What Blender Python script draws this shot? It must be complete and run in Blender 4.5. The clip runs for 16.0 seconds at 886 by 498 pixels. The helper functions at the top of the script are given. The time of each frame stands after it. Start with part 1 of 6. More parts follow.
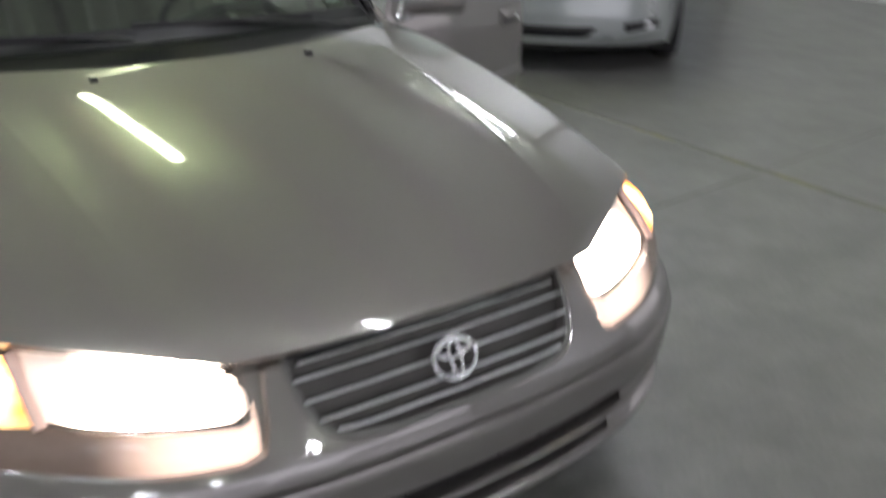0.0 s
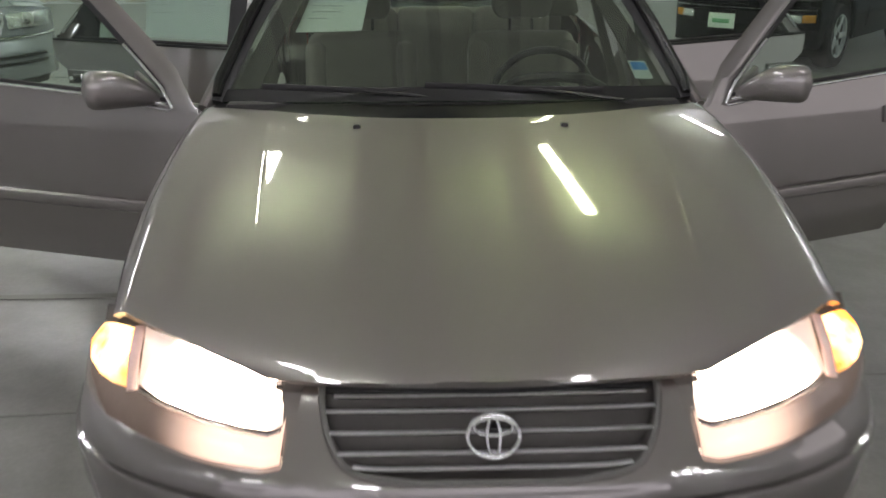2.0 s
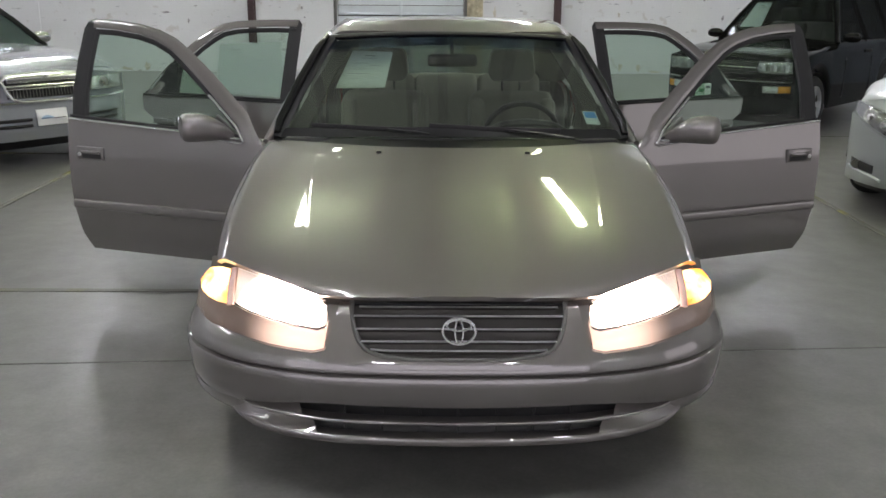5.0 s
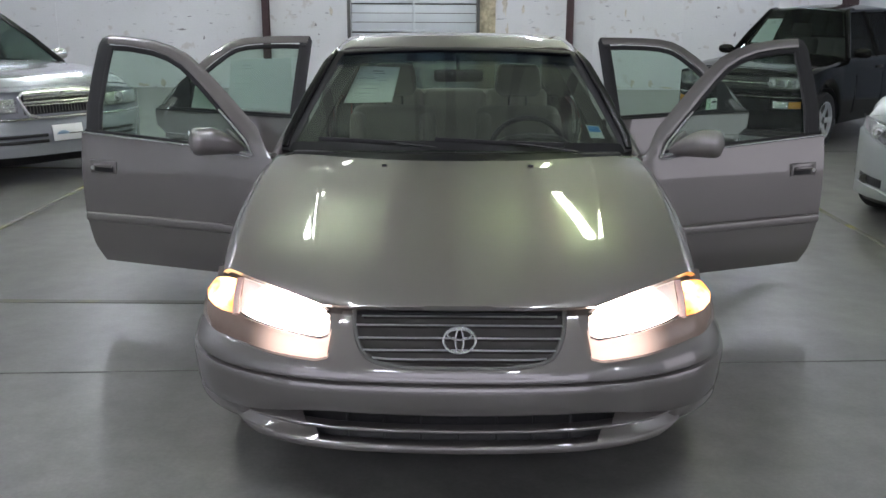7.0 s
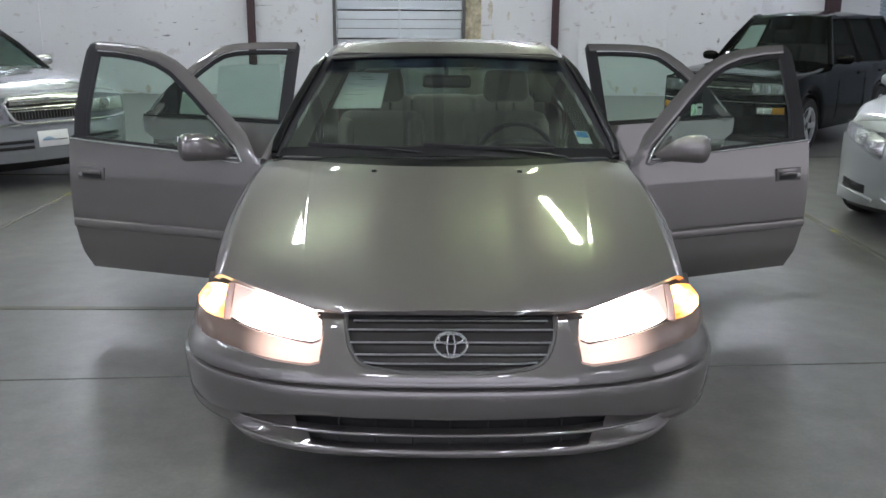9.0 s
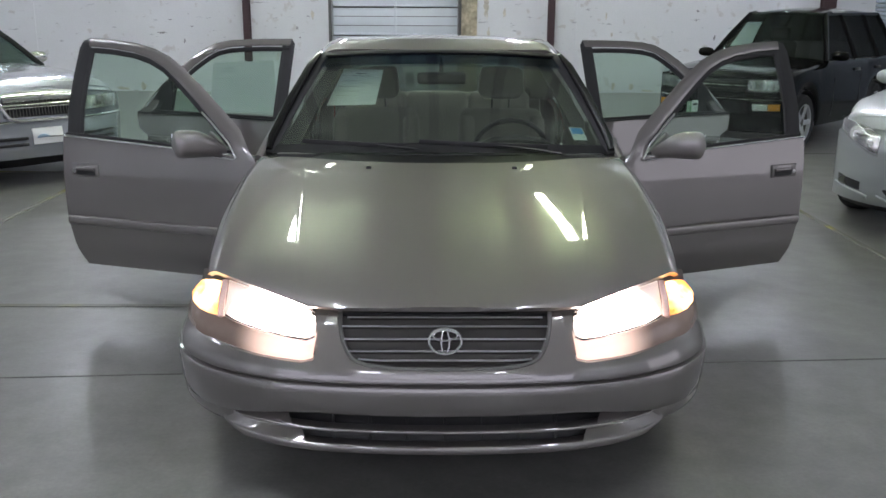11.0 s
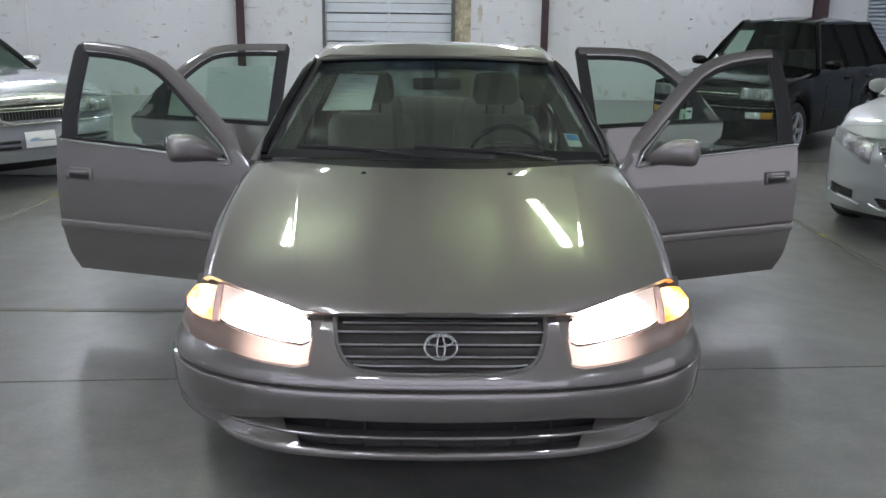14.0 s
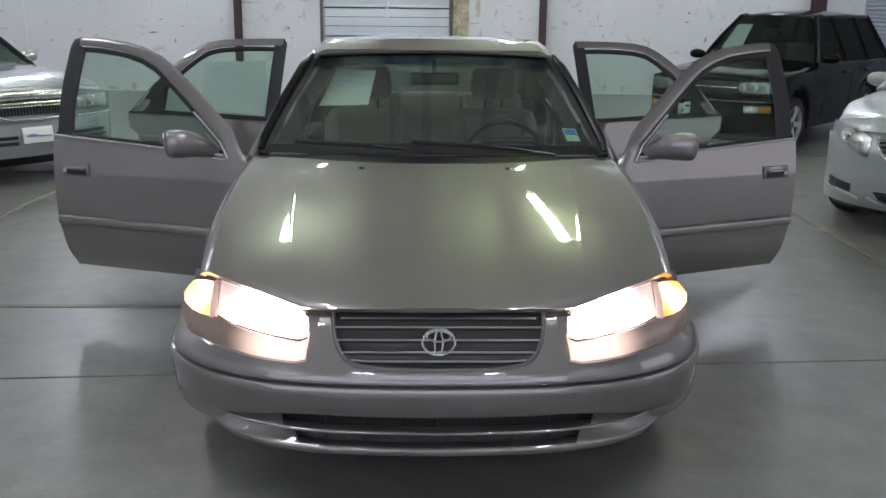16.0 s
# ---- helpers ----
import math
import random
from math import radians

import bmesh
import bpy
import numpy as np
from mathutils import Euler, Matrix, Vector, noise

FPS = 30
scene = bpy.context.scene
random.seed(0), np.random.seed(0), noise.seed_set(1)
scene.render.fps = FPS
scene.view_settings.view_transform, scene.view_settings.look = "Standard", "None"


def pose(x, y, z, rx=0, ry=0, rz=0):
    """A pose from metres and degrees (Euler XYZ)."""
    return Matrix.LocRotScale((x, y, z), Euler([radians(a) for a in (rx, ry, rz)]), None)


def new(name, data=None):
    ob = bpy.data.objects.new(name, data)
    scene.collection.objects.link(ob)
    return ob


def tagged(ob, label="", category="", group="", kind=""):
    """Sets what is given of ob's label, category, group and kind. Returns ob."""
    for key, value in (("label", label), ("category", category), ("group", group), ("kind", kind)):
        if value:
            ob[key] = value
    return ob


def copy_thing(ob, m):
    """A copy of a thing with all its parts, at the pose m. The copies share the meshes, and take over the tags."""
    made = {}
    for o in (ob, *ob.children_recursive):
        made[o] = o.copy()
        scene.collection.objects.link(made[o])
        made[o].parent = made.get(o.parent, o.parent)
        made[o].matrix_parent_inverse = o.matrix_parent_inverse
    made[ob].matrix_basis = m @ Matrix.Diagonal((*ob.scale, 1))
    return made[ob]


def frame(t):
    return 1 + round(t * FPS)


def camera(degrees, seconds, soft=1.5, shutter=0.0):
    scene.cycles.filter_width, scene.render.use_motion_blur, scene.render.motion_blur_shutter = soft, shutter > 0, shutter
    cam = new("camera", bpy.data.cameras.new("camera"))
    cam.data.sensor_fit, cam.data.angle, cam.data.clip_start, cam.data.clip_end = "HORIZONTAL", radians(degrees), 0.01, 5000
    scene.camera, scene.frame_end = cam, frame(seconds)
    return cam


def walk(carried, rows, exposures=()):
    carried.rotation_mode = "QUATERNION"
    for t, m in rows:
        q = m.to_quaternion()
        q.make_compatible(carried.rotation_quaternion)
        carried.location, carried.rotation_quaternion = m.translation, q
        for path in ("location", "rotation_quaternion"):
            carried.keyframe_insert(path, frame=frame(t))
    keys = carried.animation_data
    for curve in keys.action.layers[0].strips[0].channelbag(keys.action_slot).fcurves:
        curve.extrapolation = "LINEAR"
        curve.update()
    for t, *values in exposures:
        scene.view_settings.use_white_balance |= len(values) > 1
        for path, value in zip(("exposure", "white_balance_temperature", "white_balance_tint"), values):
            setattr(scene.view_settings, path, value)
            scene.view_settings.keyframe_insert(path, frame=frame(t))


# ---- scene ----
# ---- camera and walk ----
cam = camera(51.39, 16.0, soft=1.55, shutter=1.1)
PATH = [
    (0.0, -0.9415, -1.2491, 1.4916, 65.9187, -1.0094, -35.7834),
    (0.5, -0.6544, -1.2821, 1.4809, 69.0051, -0.7263, -27.5608),
    (1.0, -0.4238, -1.2718, 1.4814, 67.7699, 0.8978, -17.1378),
    (1.5, -0.2032, -1.3742, 1.4852, 66.8164, 0.7589, -6.9434),
    (2.0, -0.1532, -1.5371, 1.507, 69.9029, 0.0816, -2.1667),
    (2.5, -0.1209, -1.772, 1.517, 69.796, 0.1787, -2.6445),
    (3.0, -0.0488, -1.9613, 1.5289, 71.7927, 0.4137, -2.5668),
    (3.5, 0.0108, -2.1943, 1.5429, 72.58, 0.1194, -0.1331),
    (4.0, -0.0211, -2.3895, 1.5667, 75.3042, -0.26, -0.684),
    (4.5, -0.082, -2.5829, 1.568, 74.09, -0.3485, -0.6502),
    (7.0, -0.0353, -2.686, 1.5644, 75.188, -0.27, 0.431),
    (7.5, -0.0416, -2.691, 1.5652, 75.204, -0.216, 0.328),
    (8.0, -0.0457, -2.6963, 1.5645, 75.15, -0.315, -0.089),
    (8.5, -0.0512, -2.6999, 1.5625, 75.098, -0.273, -0.583),
    (9.0, -0.0534, -2.7014, 1.5646, 75.561, -0.32, -0.494),
    (11.5, -0.0447, -2.6917, 1.5592, 75.382, -0.304, -0.744),
    (12.0, -0.0518, -2.679, 1.5585, 75.439, -0.498, -0.533),
    (12.5, -0.0545, -2.6716, 1.5573, 75.468, -0.615, -0.727),
    (13.0, -0.0538, -2.6784, 1.5576, 75.434, -0.461, -1.092),
    (13.5, -0.0543, -2.6834, 1.5582, 75.618, -0.695, -1.073),
    (14.0, -0.058, -2.693, 1.5569, 75.792, -0.691, -1.13),
    (14.5, -0.0559, -2.692, 1.5555, 75.672, -0.712, -1.11),
    (15.0, -0.0545, -2.6964, 1.5582, 75.731, -0.698, -1.208),
    (15.5, -0.053, -2.6932, 1.5579, 75.476, -0.723, -1.305),
    (16.0, -0.0547, -2.6876, 1.5568, 75.469, -0.56, -1.244),
]
EXPOSURES = [(0.0, 0.4, 6750, 15), (0.6, 0.36, 6700, 15), (1.5, 0.3, 7100, 17.5), (4.5, 0.28, 7000, 17.5), (6.8, 0.28, 6450, 17.5), (16.0, 0.28, 6400, 17.5)]
walk(cam, [(t, pose(x, y, z, rx, ry, rz)) for t, x, y, z, rx, ry, rz in PATH], EXPOSURES)

# ---- world: a closed hall, almost nothing comes in from outside ----
world = bpy.data.worlds.new("world")
scene.world = world
world.use_nodes = True
world.node_tree.nodes["Background"].inputs[0].default_value = (0.6, 0.65, 0.7, 1)
world.node_tree.nodes["Background"].inputs[1].default_value = 0.05

TUBE_POWER = 60.0
LAMP_POWER = 42.0

# ---- materials ----


def material(name, color, rough=0.5, metal=0.0, coat=0.0, grain=0.0, scale=40.0, stain=0.0, stain_scale=2.0, bump=0.0, bump_scale=200.0,
             emit=None, power=0.0, trans=0.0, ior=1.45, alpha=1.0, sheen=0.0, spec=0.5):
    m = bpy.data.materials.new(name)
    m.use_nodes = True
    nt = m.node_tree
    b = nt.nodes["Principled BSDF"]
    b.inputs["Base Color"].default_value = (*color, 1)
    b.inputs["Roughness"].default_value = rough
    b.inputs["Metallic"].default_value = metal
    b.inputs["Coat Weight"].default_value = coat
    b.inputs["Coat Roughness"].default_value = 0.04
    b.inputs["Transmission Weight"].default_value = trans
    b.inputs["IOR"].default_value = ior
    b.inputs["Alpha"].default_value = alpha
    b.inputs["Sheen Weight"].default_value = sheen
    b.inputs["Specular IOR Level"].default_value = spec
    tc = nt.nodes.new("ShaderNodeTexCoord")
    out = None
    if grain or stain:
        last = None
        for amount, sc, detail in ((grain, scale, 3.0), (stain, stain_scale, 5.0)):
            if not amount:
                continue
            n = nt.nodes.new("ShaderNodeTexNoise")
            n.inputs["Scale"].default_value = sc
            n.inputs["Detail"].default_value = detail
            nt.links.new(tc.outputs["Object"], n.inputs["Vector"])
            r = nt.nodes.new("ShaderNodeMapRange")
            r.inputs["From Min"].default_value, r.inputs["From Max"].default_value = 0.2, 0.8
            r.inputs["To Min"].default_value, r.inputs["To Max"].default_value = 1 - amount, 1 + amount
            nt.links.new(n.outputs["Fac"], r.inputs["Value"])
            mix = nt.nodes.new("ShaderNodeMix")
            mix.data_type, mix.blend_type = "RGBA", "MULTIPLY"
            mix.inputs["Factor"].default_value = 1
            if last is None:
                mix.inputs["A"].default_value = (*color, 1)
            else:
                nt.links.new(last, mix.inputs["A"])
            nt.links.new(r.outputs["Result"], mix.inputs["B"])
            last = mix.outputs["Result"]
            if amount is stain and rough > 0.15:
                rr = nt.nodes.new("ShaderNodeMapRange")
                rr.inputs["To Min"].default_value, rr.inputs["To Max"].default_value = rough * 0.75, min(1, rough * 1.25)
                nt.links.new(n.outputs["Fac"], rr.inputs["Value"])
                nt.links.new(rr.outputs["Result"], b.inputs["Roughness"])
        nt.links.new(last, b.inputs["Base Color"])
    if bump:
        n = nt.nodes.new("ShaderNodeTexNoise")
        n.inputs["Scale"].default_value = bump_scale
        n.inputs["Detail"].default_value = 4
        nt.links.new(tc.outputs["Object"], n.inputs["Vector"])
        k = nt.nodes.new("ShaderNodeBump")
        k.inputs["Strength"].default_value = bump
        k.inputs["Distance"].default_value = 0.002
        nt.links.new(n.outputs["Fac"], k.inputs["Height"])
        nt.links.new(k.outputs["Normal"], b.inputs["Normal"])
    if emit:
        b.inputs["Emission Color"].default_value = (*emit, 1)
        b.inputs["Emission Strength"].default_value = power
    return m


def glass(name, tint, rough=0.0, through_=0.85, sheen=0.9, straight=0.035, veil=0.0):
    """A thin pane: mostly see-through with the mirror sheen of glass by its angle."""
    m = bpy.data.materials.new(name)
    m.use_nodes = True
    nt = m.node_tree
    nt.nodes.clear()
    o = nt.nodes.new("ShaderNodeOutputMaterial")
    t = nt.nodes.new("ShaderNodeBsdfTransparent")
    t.inputs[0].default_value = (*[c * through_ for c in tint], 1)
    g = nt.nodes.new("ShaderNodeBsdfGlossy")
    g.inputs["Roughness"].default_value = rough
    w = nt.nodes.new("ShaderNodeLayerWeight")
    w.inputs["Blend"].default_value = 0.5
    p = nt.nodes.new("ShaderNodeMath")
    p.operation = "POWER"
    nt.links.new(w.outputs["Facing"], p.inputs[0])
    p.inputs[1].default_value = 5.0
    f = nt.nodes.new("ShaderNodeMath")
    f.operation = "MULTIPLY_ADD"
    nt.links.new(p.outputs[0], f.inputs[0])
    f.inputs[1].default_value, f.inputs[2].default_value = sheen, straight
    x = nt.nodes.new("ShaderNodeMixShader")
    nt.links.new(f.outputs[0], x.inputs[0])
    nt.links.new(t.outputs[0], x.inputs[1])
    nt.links.new(g.outputs[0], x.inputs[2])
    last = x
    # pale diffuse share puts a veil of lens glare into the pane's colour
    if veil:
        film = nt.nodes.new("ShaderNodeBsdfDiffuse")
        film.inputs[0].default_value = (0.5, 0.52, 0.48, 1)
        tc, n, r = [nt.nodes.new("ShaderNode" + k) for k in ("TexCoord", "TexNoise", "MapRange")]
        n.inputs["Scale"].default_value, n.inputs["Detail"].default_value = 3.0, 6
        nt.links.new(tc.outputs["Object"], n.inputs["Vector"])
        r.inputs["To Min"].default_value, r.inputs["To Max"].default_value = veil * 0.6, veil * 1.4
        nt.links.new(n.outputs["Fac"], r.inputs["Value"])
        last = nt.nodes.new("ShaderNodeMixShader")
        nt.links.new(r.outputs["Result"], last.inputs[0])
        nt.links.new(x.outputs[0], last.inputs[1])
        nt.links.new(film.outputs[0], last.inputs[2])
    nt.links.new(last.outputs[0], o.inputs[0])
    return m


PAINT = material("beige_metallic_paint", (0.17, 0.155, 0.149), 0.5, 0.75, 1.0, grain=0.06, scale=900)
PAINT.node_tree.nodes["Principled BSDF"].inputs["Coat IOR"].default_value = 2.2
PAINT_SILVER = material("silver_paint", (0.36, 0.375, 0.405), 0.15, 0.5, 0.5, grain=0.04, scale=900)
PAINT_PALE = material("pale_silver_paint", (0.33, 0.352, 0.352), 0.30, 0.42, 1.0, grain=0.04, scale=900, stain=0.03)
PAINT_BLACK = material("black_paint", (0.004, 0.004, 0.004), 0.12, 0.0, 0.0, grain=0.2, scale=300, spec=0.18)
CHROME = material("chrome", (0.75, 0.76, 0.78), 0.12, 1.0, stain=0.1, stain_scale=20)
LAMP_CHROME = material("faceted_lamp_chrome", (0.88, 0.92, 0.9), 0.1, 0.75, stain=0.25, stain_scale=40, bump=1.0, bump_scale=60)
LAMP_CHROME.node_tree.nodes["Bump"].inputs["Distance"].default_value = 0.012
LAMP_DARK = material("grey_lamp_housing", (0.42, 0.43, 0.44), 0.22, 0.8, stain=0.5, stain_scale=30, bump=0.8, bump_scale=50)
BADGE_METAL = material("bright_badge_metal", (0.72, 0.72, 0.74), 0.25, 0.8, grain=0.03, scale=200)
SLAT_METAL = material("bright_slat_metal", (0.62, 0.62, 0.63), 0.3, 0.85, grain=0.03, scale=200)
CHROME_DULL = material("satin_metal_trim", (0.55, 0.55, 0.55), 0.28, 0.9, stain=0.15, stain_scale=15)
GRILLE_GREY = material("dark_grey_grille_plastic", (0.055, 0.05, 0.047), 0.42, 0.2, grain=0.1, scale=200, stain=0.1, stain_scale=8)
BLACK_PLASTIC = material("black_plastic", (0.018, 0.018, 0.019), 0.5, grain=0.15, scale=300, stain=0.2, bump=0.2)
COWL_BLACK = material("black_cowl_plastic", (0.006, 0.006, 0.007), 0.38, grain=0.2, scale=200, stain=0.2, bump=0.15)
MATTE_BLACK = material("matte_black_pillar_film", (0.003, 0.003, 0.003), 0.6, grain=0.15, scale=200, spec=0.1)
PILLAR_BLACK = material("glossy_pillar_black", (0.012, 0.012, 0.012), 0.22, grain=0.15, scale=200, stain=0.15)
TRIM_DARK = material("dark_cabin_trim", (0.05, 0.047, 0.04), 0.8, grain=0.15, scale=200, stain=0.1)
BLACK_TRIM = material("black_rubber_trim", (0.012, 0.012, 0.013), 0.55, grain=0.15, scale=200, stain=0.15)
GREY_PLASTIC = material("grey_plastic", (0.10, 0.098, 0.092), 0.55, grain=0.15, scale=300, stain=0.15)
RUBBER = material("tyre_rubber", (0.02, 0.02, 0.02), 0.8, grain=0.2, scale=150, stain=0.3, bump=0.4)
ALLOY = material("alloy_rim", (0.72, 0.73, 0.75), 0.32, 0.75, stain=0.15, stain_scale=12)
FABRIC = material("taupe_seat_cloth", (0.24, 0.225, 0.195), 0.95, grain=0.25, scale=350, stain=0.12, stain_scale=6, bump=0.4, bump_scale=500, sheen=0.3)
DASH = material("dark_dashboard_vinyl", (0.03, 0.03, 0.028), 0.6, grain=0.2, scale=250, stain=0.2, bump=0.3)
DOOR_LINING = material("taupe_door_lining", (0.16, 0.145, 0.125), 0.8, grain=0.15, scale=200, stain=0.1, bump=0.2)
CARPET = material("dark_carpet", (0.06, 0.055, 0.05), 1.0, grain=0.3, scale=300, stain=0.2)
PAPER_DIM = material("grey_green_paper", (0.52, 0.55, 0.535), 0.8, grain=0.03, scale=60, stain=0.03)
PAPER = material("paper", (0.60, 0.69, 0.62), 0.8, grain=0.03, scale=60, stain=0.03)
FAINT_INK = material("faint_grey_ink", (0.33, 0.35, 0.34), 0.8, grain=0.1)
PAPER_CYAN = material("pale_cyan_paper", (0.74, 0.88, 0.88), 0.8, grain=0.03, scale=60, stain=0.03)
PLATE_BLUE = material("faded_blue_print", (0.30, 0.42, 0.55), 0.7, grain=0.1)
INK = material("dark_ink", (0.05, 0.06, 0.06), 0.8, grain=0.1)
BLUE_INK = material("blue_print", (0.05, 0.28, 0.6), 0.7, grain=0.1)
GREEN_INK = material("green_print", (0.1, 0.3, 0.16), 0.7, grain=0.1)
GLASS = glass("clear_car_glass", (0.86, 0.95, 0.87), 0, 0.78, 0.9, 0.04, 0.03)
GLASS_DOOR = glass("green_tinted_door_glass", (0.83, 0.925, 0.87), 0, 0.93, 0.6, 0.012, 0.015)
GLASS_SMOKED = glass("lightly_smoked_glass", (0.62, 0.68, 0.66), 0, 0.85, 0.3, 0.015, 0.008)
GLASS_DARK = glass("dark_tinted_glass", (0.4, 0.42, 0.43), 0.03, 0.6, 0.06, 0.012, 0.02)
LENS = glass("clear_lamp_lens", (0.95, 0.95, 0.95), 0.05, 0.95)
TINT_BAND = glass("blue_sun_band", (0.30, 0.32, 0.5), 0.1, 0.8)
LAMP_LIT = material("lit_headlamp", (0.8, 0.8, 0.8), 0.2, emit=(1.0, 0.80, 0.66), power=LAMP_POWER)


def lamp_falloff(m, centre, reach, low, high):
    """Brightest at the bulb, dimmer towards the ends of the reflector; the same on both sides."""
    nt = m.node_tree
    b = nt.nodes["Principled BSDF"]
    tc, sep, ab, com, dist = [nt.nodes.new("ShaderNode" + n) for n in ("TexCoord", "SeparateXYZ", "Math", "CombineXYZ", "VectorMath")]
    nt.links.new(tc.outputs["Object"], sep.inputs[0])
    ab.operation = "ABSOLUTE"
    nt.links.new(sep.outputs[0], ab.inputs[0])
    nt.links.new(ab.outputs[0], com.inputs[0])
    nt.links.new(sep.outputs[1], com.inputs[1])
    nt.links.new(sep.outputs[2], com.inputs[2])
    dist.operation = "DISTANCE"
    nt.links.new(com.outputs[0], dist.inputs[0])
    dist.inputs[1].default_value = centre
    r = nt.nodes.new("ShaderNodeMapRange")
    r.interpolation_type = "SMOOTHERSTEP"
    r.inputs["From Min"].default_value, r.inputs["From Max"].default_value = 0.02, reach
    r.inputs["To Min"].default_value, r.inputs["To Max"].default_value = high, low
    nt.links.new(dist.outputs["Value"], r.inputs["Value"])
    nt.links.new(r.outputs["Result"], b.inputs["Emission Strength"])


# no lamp here: the emission stands in for headlamp light and bloom below the lens
LAMP_SPILL = material("lower_lens_with_painted_spill", (0.15, 0.112, 0.094), 0.16, coat=0.6, emit=(1.0, 0.70, 0.56), power=0.3, grain=0.05, scale=60, bump=0.3, bump_scale=35)
lamp_falloff(LAMP_SPILL, (0.49, 0.0, 0.54), 0.23, 0.035, 1.3)
lamp_falloff(LAMP_LIT, (0.56, 0.11, 0.605), 0.175, 0.55, LAMP_POWER * 2.2)
AMBER_LIT = material("lit_amber_lens", (0.9, 0.35, 0.04), 0.15, emit=(1.0, 0.36, 0.045), power=1.7)
nt_ = AMBER_LIT.node_tree
n_ = nt_.nodes.new("ShaderNodeTexNoise")
n_.inputs["Scale"].default_value, n_.inputs["Detail"].default_value = 14, 2
c_ = nt_.nodes.new("ShaderNodeTexCoord")
nt_.links.new(c_.outputs["Object"], n_.inputs["Vector"])
r_ = nt_.nodes.new("ShaderNodeValToRGB")
r_.color_ramp.elements[0].position, r_.color_ramp.elements[1].position = 0.38, 0.62
r_.color_ramp.elements[0].color, r_.color_ramp.elements[1].color = (1.0, 0.30, 0.04, 1), (1.0, 0.72, 0.36, 1)
nt_.links.new(n_.outputs["Fac"], r_.inputs["Fac"])
nt_.links.new(r_.outputs["Color"], nt_.nodes["Principled BSDF"].inputs["Emission Color"])
lamp_falloff(AMBER_LIT, (0.785, 0.27, 0.635), 0.12, 0.9, 4.5)
AMBER = material("amber_lens", (0.55, 0.24, 0.03), 0.15, grain=0.2, scale=120)
FILLER = material("matte_grey_filler", (0.10, 0.093, 0.088), 0.85, grain=0.1, scale=80, spec=0.1)
LAMP_STRIP = material("pinkish_lamp_strip", (0.6, 0.42, 0.36), 0.4, grain=0.05, scale=80)
RED_LENS = material("red_lens", (0.35, 0.01, 0.01), 0.15, grain=0.2, scale=120)
TUBE_LIT = material("lit_fluorescent_tube", (0.9, 0.9, 0.9), 0.4, emit=(0.92, 0.98, 1.08), power=TUBE_POWER)
TUBE_PALE = material("lit_pale_green_tube", (0.9, 0.9, 0.9), 0.4, emit=(0.90, 1.0, 0.84), power=TUBE_POWER)
TUBE_GREEN = material("lit_greenish_tube", (0.9, 0.9, 0.9), 0.4, emit=(0.86, 1.0, 0.63), power=TUBE_POWER)
WHITE_METAL = material("white_enamel", (0.75, 0.75, 0.73), 0.4, stain=0.08)
STEEL_DARK = material("dark_red_brown_steel", (0.055, 0.03, 0.032), 0.55, grain=0.2, scale=60, stain=0.3, stain_scale=5)
YELLOW_LINE = material("worn_yellow_paint", (0.29, 0.28, 0.07), 0.6, grain=0.35, scale=50, stain=0.35, stain_scale=5, spec=0.15)
DARK_VOID = material("joint_dirt", (0.145, 0.145, 0.134), 0.9, grain=0.3, scale=30)


def worn(m, under, scale, lo, hi):
    """Lets the colour underneath show where the paint has rubbed off."""
    nt = m.node_tree
    b = nt.nodes["Principled BSDF"]
    tc, n, r, mix = [nt.nodes.new("ShaderNode" + k) for k in ("TexCoord", "TexNoise", "MapRange", "Mix")]
    n.inputs["Scale"].default_value, n.inputs["Detail"].default_value = scale, 9
    nt.links.new(tc.outputs["Object"], n.inputs["Vector"])
    r.inputs["From Min"].default_value, r.inputs["From Max"].default_value = lo, hi
    nt.links.new(n.outputs["Fac"], r.inputs["Value"])
    mix.data_type = "RGBA"
    nt.links.new(r.outputs["Result"], mix.inputs["Factor"])
    nt.links.new(b.inputs["Base Color"].links[0].from_socket, mix.inputs["B"])
    mix.inputs["A"].default_value = (*under, 1)
    nt.links.new(mix.outputs["Result"], b.inputs["Base Color"])


worn(YELLOW_LINE, (0.19, 0.188, 0.172), 2.1, 0.49, 0.68)


